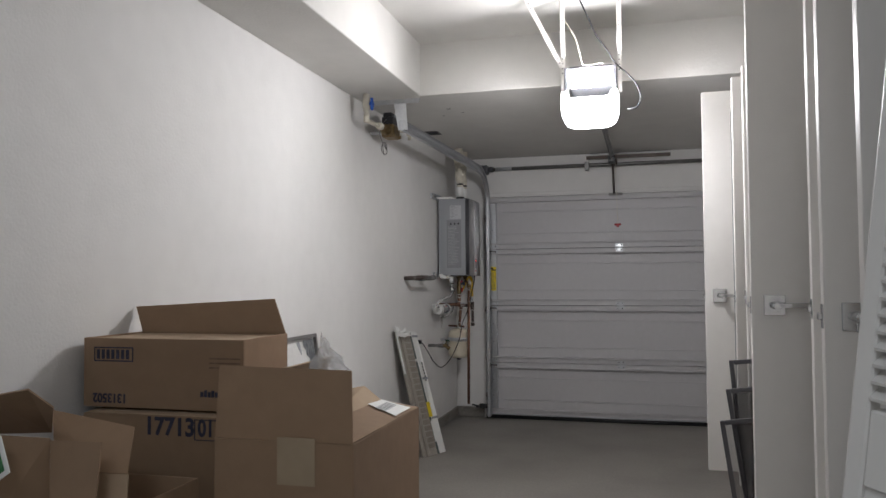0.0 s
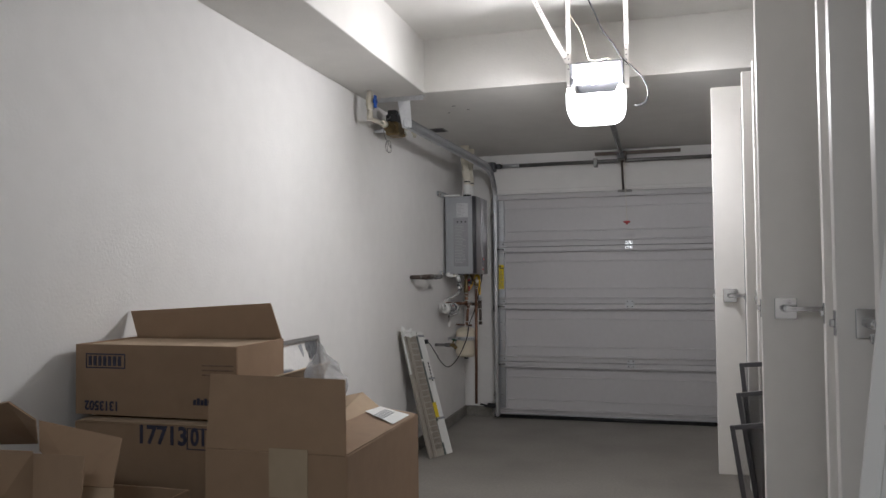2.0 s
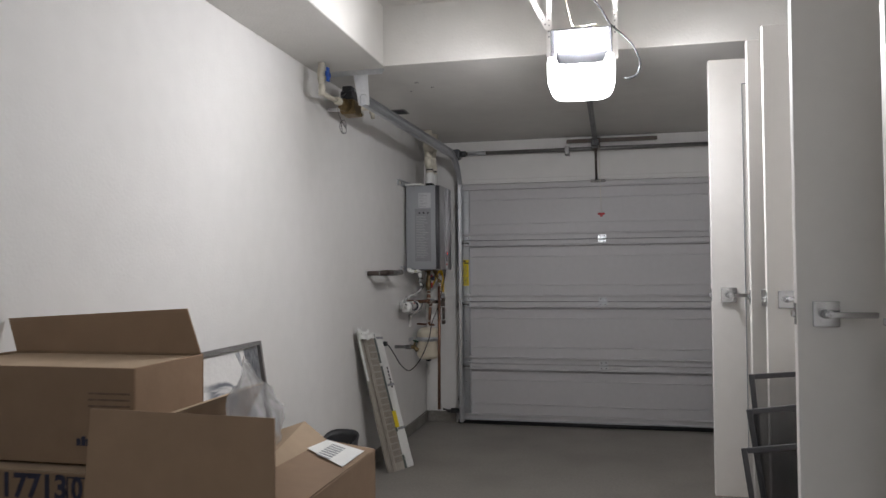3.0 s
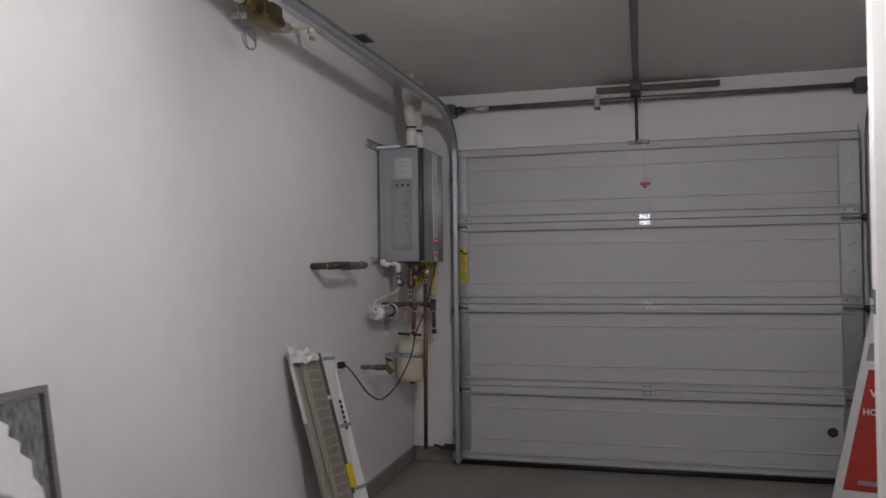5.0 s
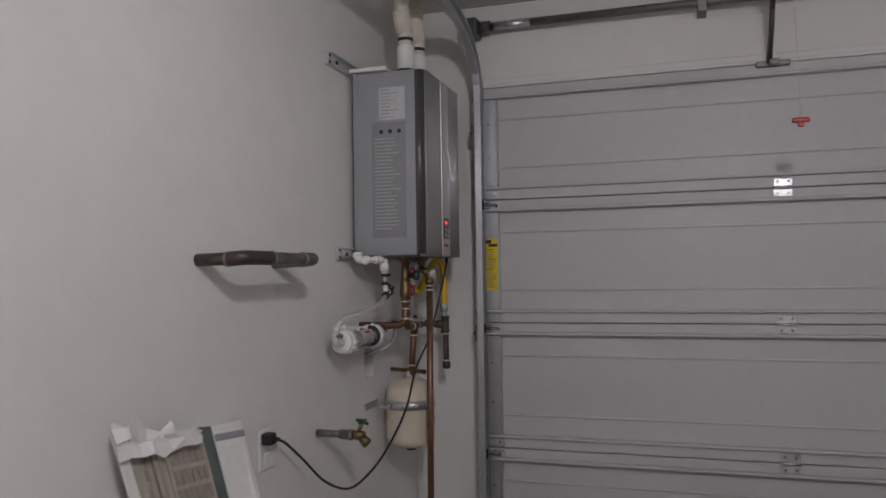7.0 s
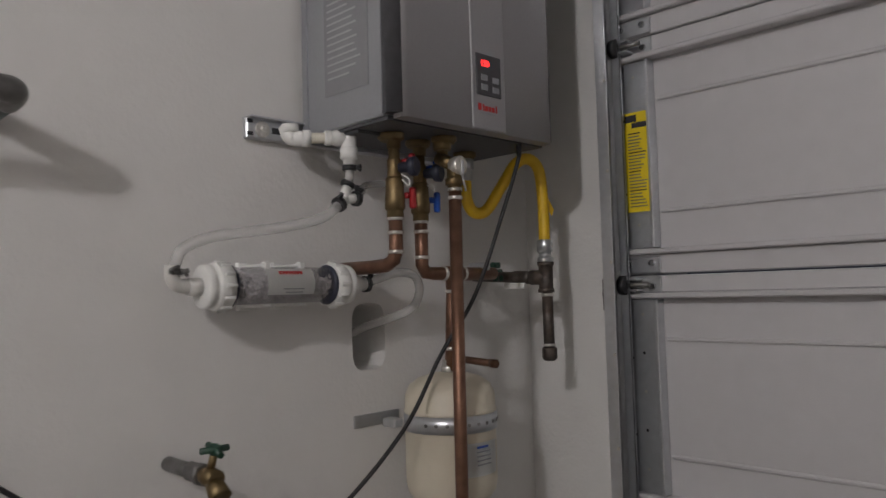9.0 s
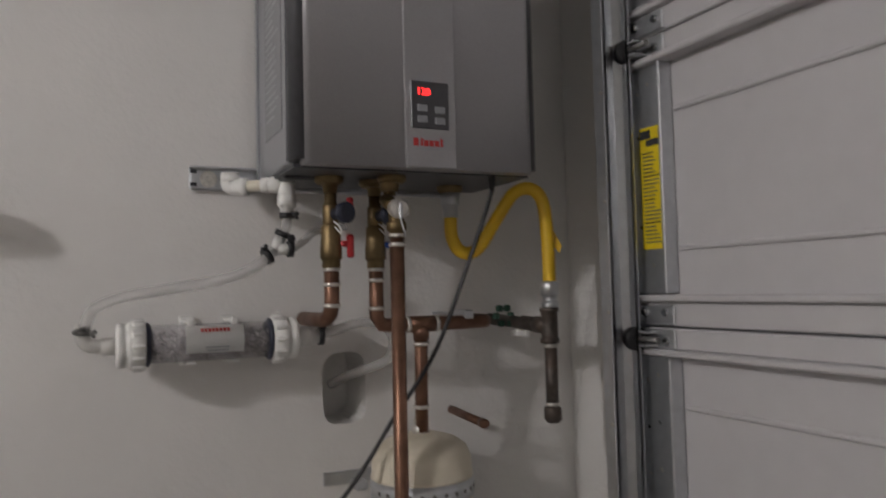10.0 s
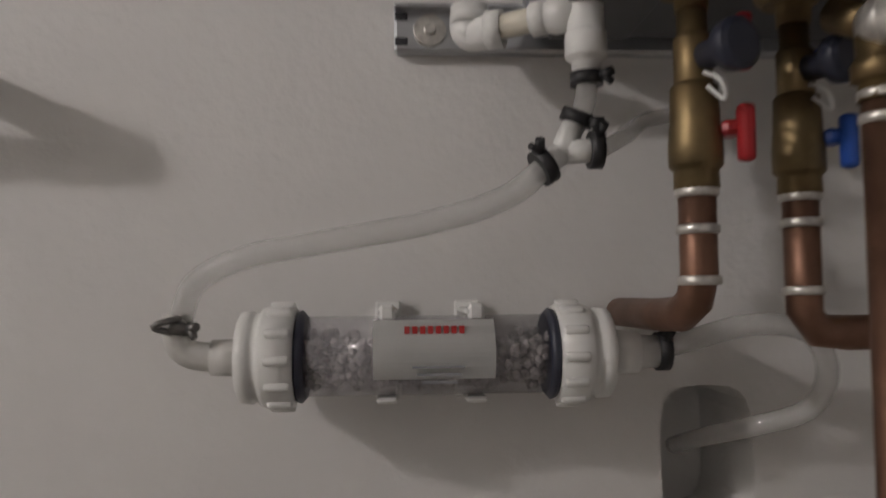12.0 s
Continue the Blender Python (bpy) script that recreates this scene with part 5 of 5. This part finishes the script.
def picture():
    p = thing("framed_canvas", (-1.55, 2.95, 0), "large abstract canvas in a grey frame leaning on the wall", "picture")
    b0, t0 = Vector((-1.60, 2.40, 0.0)), Vector((-1.757, 2.40, 1.035))
    up, al = (t0 - b0), Vector((0, 1.14, 0))
    nrm = al.cross(up).normalized()
    if nrm.x < 0:
        nrm = -nrm

    def pane(u0, u1, v0, v1, off, th):
        q = [b0 + al * u + up * v + nrm * off for u, v in ((u0, v0), (u1, v0), (u1, v1), (u0, v1))]
        bm = slab(q, th)
        return bm
    part("canvas", pane(0.012, 0.988, 0.012, 0.988, 0.004, 0.014), painted_canvas(), p, "white canvas with a broad grey curved brush sweep")
    part("frame", join(pane(0, 1, 0, 0.018, 0, 0.035), pane(0, 1, 0.982, 1, 0, 0.035), pane(0, 0.014, 0.018, 0.982, 0, 0.035), pane(0.986, 1, 0.018, 0.982, 0, 0.035)), FRAMEGREY, p, "thin grey frame")
    bm = bmesh.new()
    edge = [(0.868, 0.975), (0.985, 0.975), (0.985, 0.52), (0.978, 0.66), (0.965, 0.76), (0.942, 0.79), (0.945, 0.83), (0.915, 0.855), (0.92, 0.88), (0.89, 0.90), (0.895, 0.925), (0.872, 0.94)]
    bm.faces.new([bm.verts.new(b0 + al * u + up * v + nrm * 0.0195) for u, v in edge])
    bmesh.ops.solidify(bm, geom=bm.faces[:], thickness=0.001)
    part("brush_patch", bm, PAINTGREY, p, "grey painted corner patch")
    part("brush_dab", slab([b0 + al * u + up * v + nrm * 0.0195 for u, v in ((0.800, 0.968), (0.832, 0.972), (0.846, 0.925), (0.838, 0.905))], 0.001), PAINTGREY, p)
    return p


picture()


def bin_():
    b = thing("waste_bin", (-1.505, 3.94, 0), "black plastic waste bin standing by the wall", "bin")
    bm = bmesh.new()
    prof = [(0.0, 0.105, 0.072), (0.02, 0.11, 0.076), (0.47, 0.135, 0.092), (0.495, 0.14, 0.098), (0.50, 0.134, 0.093), (0.47, 0.128, 0.088), (0.03, 0.102, 0.07)]
    rws = []
    for z, a, c in prof:
        ring = []
        for k in range(28):
            t = 2 * math.pi * k / 28
            ct, s = math.cos(t), math.sin(t)
            ring.append(bm.verts.new((-1.505 + c * math.copysign(abs(ct) ** 0.6, ct), 3.94 + a * math.copysign(abs(s) ** 0.6, s), z + (0.03 * s if z > 0.46 else 0))))
        rws.append(ring)
    for a, c in zip(rws, rws[1:]):
        for k in range(28):
            bm.faces.new((a[k], a[(k + 1) % 28], c[(k + 1) % 28], c[k])).smooth = True
    bm.faces.new(rws[0][::-1])
    bm.faces.new(rws[-1])
    part("body", bm, RUBBER, b)


bin_()


# ---- cardboard boxes ----
def carton(name, x0, x1, y0, y1, z0, z1, label, open_top=True):
    b = thing(name, ((x0 + x1) / 2, (y0 + y1) / 2, z0), label, "box", "cardboard boxes")
    t = 0.005
    part("front_wall", box((x0, y0, z0), (x1, y0 + t, z1), 0.0015), CARD, b)
    part("rear_wall", box((x0, y1 - t, z0), (x1, y1, z1), 0.0015), CARD, b)
    part("side_wall", box((x0, y0 + t, z0), (x0 + t, y1 - t, z1), 0.0015), CARD, b)
    part("side_wall", box((x1 - t, y0 + t, z0), (x1, y1 - t, z1), 0.0015), CARD, b)
    part("bottom", box((x0 + t, y0 + t, z0), (x1 - t, y1 - t, z0 + t)), CARDIN, b)
    if not open_top:
        part("top_flap", box((x0, y0, z1), (x1, (y0 + y1) / 2 - 0.002, z1 + t), 0.0015), CARD, b)
        part("top_flap", box((x0, (y0 + y1) / 2 + 0.002, z1), (x1, y1, z1 + t), 0.0015), CARD, b)
    return b


BA = carton("cardboard_box", -1.135, -0.730, 1.575, 2.165, 0, 0.9030, "large open brown cardboard box with raised flaps")
part("front_flap", slab([(-1.135, 1.58, 0.9040), (-0.732, 1.575, 0.9040), (-0.745, 1.60, 1.0910), (-1.138, 1.605, 1.0960)], -0.005), CARD, BA)
part("side_flap", slab([(-0.731, 1.58, 0.9080), (-0.731, 2.16, 0.9050), (-0.858, 2.15, 0.9250), (-0.875, 1.60, 0.9280)], -0.005), CARD, BA, "folded side flap")
part("inner_flap", slab([(-0.868, 1.68, 0.9220), (-0.856, 2.155, 0.9220), (-0.917, 2.15, 0.9710), (-0.906, 1.95, 0.9880), (-0.94, 1.70, 0.9480)], -0.004), CARDIN, BA, "pale inner face of a folded flap")
part("rear_flap", slab([(-1.12, 1.60, 0.9080), (-1.12, 2.15, 0.9080), (-1.03, 2.15, 1.0680), (-1.03, 1.70, 1.0680)], -0.005), CARDIN, BA)
part("tape_patch", box((-0.946, 1.573, 0.789), (-0.837, 1.5755, 0.914)), TAPE, BA, "strip of pale packing tape")
lab = part("shipping_label", slab([(-0.742, 1.955, 0.9112), (-0.742, 2.112, 0.9105), (-0.850, 2.138, 0.9283), (-0.862, 2.035, 0.9305)], -0.0006), PAPER, BA, "white shipping label")
for k in range(7):
    y = 1.985 + k * 0.017
    part("barcode_bar", slab([(-0.785, y, 0.9190), (-0.785, y + 0.007, 0.9190), (-0.825, y + 0.021, 0.9254), (-0.825, y + 0.014, 0.9254)], -0.0006), GREYINK, lab)

BL = carton("cardboard_box", -1.715, -1.135, 1.76, 2.14, 0, 0.912, "brown cardboard box printed with large dark numbers", False)
writing("box_number", "17713", 0.060, axes((-1.402, 1.7585, 0.884), (1, 0, 0), (0, 0, 1)) @ Matrix.Diagonal((1.18, 1.25, 1, 1)), NAVYINK, BL, "dark stencilled number")
writing("box_number", "01", 0.056, axes((-1.276, 1.7585, 0.884), (1, 0, 0), (0, 0, 1)) @ Matrix.Diagonal((1.0, 1.25, 1, 1)), NAVYINK, BL)
part("number_frame", join(box((-1.316, 1.758, 0.849), (-1.3135, 1.7598, 0.9115)), box((-1.238, 1.758, 0.849), (-1.2355, 1.7598, 0.9115)), box((-1.316, 1.758, 0.909), (-1.2355, 1.7598, 0.9115)), box((-1.316, 1.758, 0.849), (-1.2355, 1.7598, 0.8515))), NAVYINK, BL)
part("lifted_flap", slab([(-1.70, 1.765, 0.918), (-1.14, 1.765, 0.918), (-1.14, 1.90, 0.928), (-1.70, 1.90, 0.922)], 0.003), CARDIN, BL)

BU = carton("cardboard_box", -1.740, -1.170, 1.79, 2.085, 0.932, 1.150, "brown cardboard box upside down with its flap raised")
part("rear_flap", slab([(-1.735, 2.083, 1.150), (-1.175, 2.083, 1.150), (-1.225, 2.10, 1.266), (-1.768, 2.09, 1.238)], 0.005), CARD, BU)
part("inner_lid", box((-1.735, 1.796, 1.140), (-1.175, 2.08, 1.145)), CARDIN, BU)
writing("box_number", "1313502", 0.040, axes((-1.640, 1.788, 0.962), (-1, 0, 0), (0, 0, -1)) @ Matrix.Diagonal((0.9, 1.0, 1, 1)), NAVYINK, BU, "dark upside-down number")
part("print_block", join(box((-1.70, 1.7885, 1.076), (-1.556, 1.7902, 1.08)), box((-1.70, 1.7885, 1.118), (-1.556, 1.7902, 1.122)), box((-1.70, 1.7885, 1.08), (-1.697, 1.7902, 1.118)), box((-1.559, 1.7885, 1.08), (-1.556, 1.7902, 1.118)), *[box((-1.69 + k * 0.018, 1.7885, 1.084), (-1.679 + k * 0.018, 1.7902, 1.114)) for k in range(7)]), NAVYINK, BU)
part("print_mark", join(*[box((-1.315 + k * 0.0125, 1.7885, 0.974), (-1.305 + k * 0.0125, 1.7902, 0.990 + 0.005 * (k % 2))) for k in range(6)]), NAVYINK, BU)
part("print_lines", join(*[box((-1.285, 1.7885, 1.062 + k * 0.014), (-1.18, 1.7902, 1.066 + k * 0.014)) for k in range(3)]), FADEDINK, BU)

BO = carton("cardboard_box", -1.70, -1.185, 1.19, 1.58, 0, 0.79, "open brown cardboard box with torn flaps beside the stack")
part("rear_flap", slab([(-1.456, 1.14, 1.067), (-1.339, 1.14, 1.088), (-1.324, 1.20, 1.038), (-1.49, 1.38, 0.939), (-1.702, 1.38, 0.925)], 0.004), CARD, BO)
part("right_flap", slab([(-1.525, 1.42, 0.99), (-1.271, 1.42, 0.956), (-1.200, 1.30, 0.87), (-1.285, 1.30, 0.869), (-1.466, 1.36, 0.928)], 0.004), CARD, BO)
part("lower_flap", slab([(-1.281, 1.297, 0.867), (-1.195, 1.297, 0.869), (-1.189, 1.28, 0.78), (-1.286, 1.28, 0.78)], 0.004), CARDIN, BO, "pale folded lower flap")
part("front_flap", slab([(-1.363, 1.235, 0.955), (-1.221, 1.235, 0.957), (-1.212, 1.2, 0.78), (-1.331, 1.2, 0.78)], 0.004), CARD, BO)
part("left_flap", slab([(-1.45, 1.13, 0.985), (-1.36, 1.232, 0.960), (-1.378, 1.25, 0.78), (-1.43, 1.135, 0.78)], 0.004), CARD, BO)
for k in range(3):
    part("print_mark", slab([(-1.336 + k * 0.020, 1.414, 0.945 - k * 0.003), (-1.322 + k * 0.020, 1.414, 0.943 - k * 0.003), (-1.320 + k * 0.020, 1.409, 0.932 - k * 0.003), (-1.334 + k * 0.020, 1.409, 0.934 - k * 0.003)], 0.001), NAVYINK, BO)

bag = bmesh.new()
bmesh.ops.create_icosphere(bag, subdivisions=4, radius=1.0)
for v in bag.verts:
    n, f = noise.noise(v.co * 2.3), noise.noise(v.co * 6 + Vector((2, 0, 1)))
    top = max(v.co.z, 0)
    w = 0.066 * (1 - 0.9 * top) * (1 + 0.45 * n + 0.2 * f)
    v.co = Vector((v.co.x * w - 0.955 - 0.02 * top, v.co.y * w * 1.2 + 1.93, 1.02 + v.co.z * (0.135 + 0.03 * n) + 0.01 * f))
bmesh.ops.solidify(bag, geom=bag.faces[:], thickness=0.001)
solo("plastic_bag", bag, FILMBAG, "crumpled clear plastic bag poking out of a box", "bag")


# ---- stored doors ----
PLAT = 0.32


def door_slab(x, y, width, label, plate=True, moulded=True):
    d = thing("door_slab", (x, y, PLAT), label, "door", "white doors stored upright")
    h, th = 1.995, 0.035
    bm = box((x, y, PLAT), (x + width, y + th, PLAT + h), 0.003, 2)
    part("slab", bm, PAINTWHITE, d)
    if moulded:
        # Panel moulding drawn in grey, with its edge shade put into the colour.
        part("moulding_shade", join(box((x + 0.143, y - 0.003, PLAT + 0.22), (x + 0.147, y + 0.001, PLAT + h - 0.115)), box((x + width - 0.114, y - 0.003, PLAT + 0.22), (x + width - 0.110, y + 0.001, PLAT + h - 0.115)),
                                box((x + 0.143, y - 0.003, PLAT + h - 0.119), (x + width - 0.110, y + 0.001, PLAT + h - 0.115)), box((x + 0.143, y - 0.003, PLAT + 0.22), (x + width - 0.110, y + 0.001, PLAT + 0.224))), GREYINK, d)
    zc = PLAT + 0.913
    part("latch_plate", box((x - 0.002, y + 0.006, zc - 0.03), (x + 0.001, y + 0.029, zc + 0.03), 0.001), CHROME, d, "chrome latch plate")
    part("latch_bolt", box((x - 0.012, y + 0.012, zc - 0.009), (x, y + 0.023, zc + 0.009), 0.002), CHROME, d)
    if plate:
        r = part("rose_plate", box((x + 0.038, y - 0.009, zc - 0.034), (x + 0.106, y, zc + 0.034), 0.002, 2), CHROME, d, "square chrome rose plate")
        part("lever", join(lathe((x + 0.072, y - 0.008, zc), (0, -1, 0), [(0, 0.013), (0.05, 0.011)], 16), box((x + 0.062, y - 0.062, zc - 0.008), (x + 0.185, y - 0.048, zc + 0.008), 0.003, 2)), CHROME, r, "chrome lever handle")
    return d


door_slab(0.317, 3.95, 0.76, "white panelled interior door with chrome lever, stored upright")
door_slab(0.437, 3.66, 0.71, "white interior door with chrome square rose, stored upright")
door_slab(0.462, 3.46, 0.71, "white interior door with chrome hardware, stored upright")
door_slab(0.362, 2.52, 0.76, "white interior door with chrome lever, stored upright near the screens", True, False)
door_slab(0.492, 2.20, 0.70, "white interior door set back between other doors", False, False)
door_slab(0.428, 1.75, 0.76, "white interior door with chrome latch, stored upright", True, False)
door_slab(0.405, 1.30, 0.76, "white interior door standing beside a louvred door", False, False)
plt = thing("timber_rack", (0.85, 2.8, 0), "low raw timber rack carrying the stored doors", "rack")
for y in (1.15, 1.9, 2.7, 3.4, 3.92):
    part("bearer", box((0.52, y, 0.10), (1.28, y + 0.09, PLAT), 0.004), WOOD, plt)
for x in (0.56, 1.16):
    part("runner", box((x, 1.1, 0), (x + 0.09, 4.2, 0.10), 0.004), WOOD, plt)


def louvre_door():
    d = thing("louvred_door", (0.24, 0.9, 0), "white louvred wooden door leaning by the stored doors", "louvred door")
    w, h = 0.55, 2.03

    def tilt(bm):
        bm.transform(pose(0.155, 0.90, 0.075, 0, 7.3, -42))
        return bm
    part("stile", tilt(box((0, 0, 0), (0.024, 0.03, h), 0.003)), PAINTWHITE, d)
    part("stile", tilt(box((w - 0.07, 0, 0), (w, 0.03, h), 0.003)), PAINTWHITE, d)
    for z0, z1 in ((0, 0.18), (1.0, 1.10), (h - 0.1, h)):
        part("rail", tilt(box((0.024, 0.001, z0), (w - 0.07, 0.029, z1), 0.003)), PAINTWHITE, d)
    part("lower_panel", tilt(box((0.024, 0.010, 0.18), (w - 0.07, 0.02, 1.0))), PAINTWHITE, d)
    for k in range(38):
        z = 1.112 + k * 0.0213
        part("louvre", tilt(slab([(0.024, -0.002, z), (w - 0.07, -0.002, z), (w - 0.07, 0.03, z + 0.015), (0.024, 0.03, z + 0.015)], 0.0045)), PAINTWHITE, d)


louvre_door()


def screen(x, y, w, h, lean, label, mesh=None):
    s = thing("window_screen", (x, y, 0), label, "window screen", "window screens")

    def tilt(bm):
        bm.transform(pose(x, y, 0.002, 0, lean, 0))
        return bm
    c = 0.019
    for x0, x1 in ((0, c), (w - c, w)):
        part("stile", tilt(box((x0, 0, 0), (x1, 0.011, h), 0.002)), DARKTRIM, s)
    for z0, z1 in ((0, c), (h - c, h)):
        part("rail", tilt(box((c, 0, z0), (w - c, 0.011, z1), 0.002)), DARKTRIM, s)
    part("mesh_panel", tilt(box((c, 0.004, c), (w - c, 0.0055, h - c))), mesh or MESHSCREEN, s, "fine dark fly mesh")


screen(0.443, 3.30, 0.60, 0.962, -4.8, "black framed window screen leaning by the doors")
screen(0.457, 3.22, 0.58, 0.850, -8.0, "dark framed window screen with dense torn mesh", TORNMESH)
screen(0.402, 3.12, 0.55, 0.730, -7.8, "small black framed window screen")


# ---- A-frame sign ----
def a_sign():
    s = thing("sandwich_board", (1.0, 6.35, 0), "white folding sandwich board with a red poster", "sign")
    b0, t0, al = Vector((0.725, 6.40, 0.0)), Vector((0.955, 6.34, 1.15)), Vector((0.50, -0.12, 0))
    up = t0 - b0
    nrm = al.cross(up).normalized()
    if nrm.y > 0:
        nrm = -nrm

    def pane(u0, u1, v0, v1, off, th):
        q = [b0 + al * (u + (0.0 if u < 0.5 else -0.55 * v)) + up * v + nrm * off for u, v in ((u0, v0), (u1, v0), (u1, v1), (u0, v1))]
        bm = slab(q, th)
        return bm
    part("board", pane(0, 1, 0.03, 1, 0, 0.025), PVC, s)
    po = part("poster", pane(0.08, 0.92, 0.10, 0.66, 0.0262, 0.001), SIGNRED, s, "red printed poster")
    part("red_line", pane(0.06, 0.94, 0.83, 0.85, 0.0262, 0.001), SIGNRED, s)
    part("grey_band", pane(0.04, 0.96, 0.70, 0.78, 0.0262, 0.001), GREYINK, s)
    ex, ey = al.normalized(), up.normalized()
    for txt, v, size in (("WELCOME", 0.55, 0.055), ("HOME CENTER", 0.465, 0.044)):
        o = b0 + al * 0.40 + up * v + nrm * 0.0285
        writing("poster_text", txt, size, axes(o, ex, (ey - ex * ey.dot(ex))), PAPER, po, "white lettering")
    part("poster_mark", pane(0.46, 0.52, 0.26, 0.33, 0.028, 0.0006), PAPER, po)
    part("poster_line", pane(0.2, 0.8, 0.13, 0.15, 0.028, 0.0006), GREYINK, po)
    part("rear_board", slab([b0 + Vector((0.10, 0.32, 0.03)), b0 + al + Vector((0.10, 0.32, 0.03)), t0 + al * 0.42 + Vector((0, 0.035, -0.01)), t0 + Vector((0, 0.035, -0.01))], 0.02), PVC, s)
    part("foot", join(box((b0.x - 0.02, b0.y - 0.01, 0), (b0.x + 0.05, b0.y + 0.03, 0.035), 0.004), box((b0.x + al.x - 0.05, b0.y + al.y - 0.01, 0), (b0.x + al.x + 0.02, b0.y + al.y + 0.03, 0.035), 0.004)), PVC, s)


a_sign()

bk = thing("leaflet", (-1.38, 1.1, 0.88), "green leaflet with a white border in an open box", "leaflet")
part("sheet", slab([(-1.44, 1.105, 0.87), (-1.388, 1.1, 0.884), (-1.344, 1.1, 0.914), (-1.370, 1.1, 0.993), (-1.44, 1.105, 0.993)], 0.003), PAPER, bk)
part("print", slab([(-1.44, 1.1, 0.885), (-1.388, 1.096, 0.898), (-1.356, 1.096, 0.918), (-1.376, 1.096, 0.975), (-1.44, 1.1, 0.975)], 0.001), LEAFGREEN, bk, "green printed field")
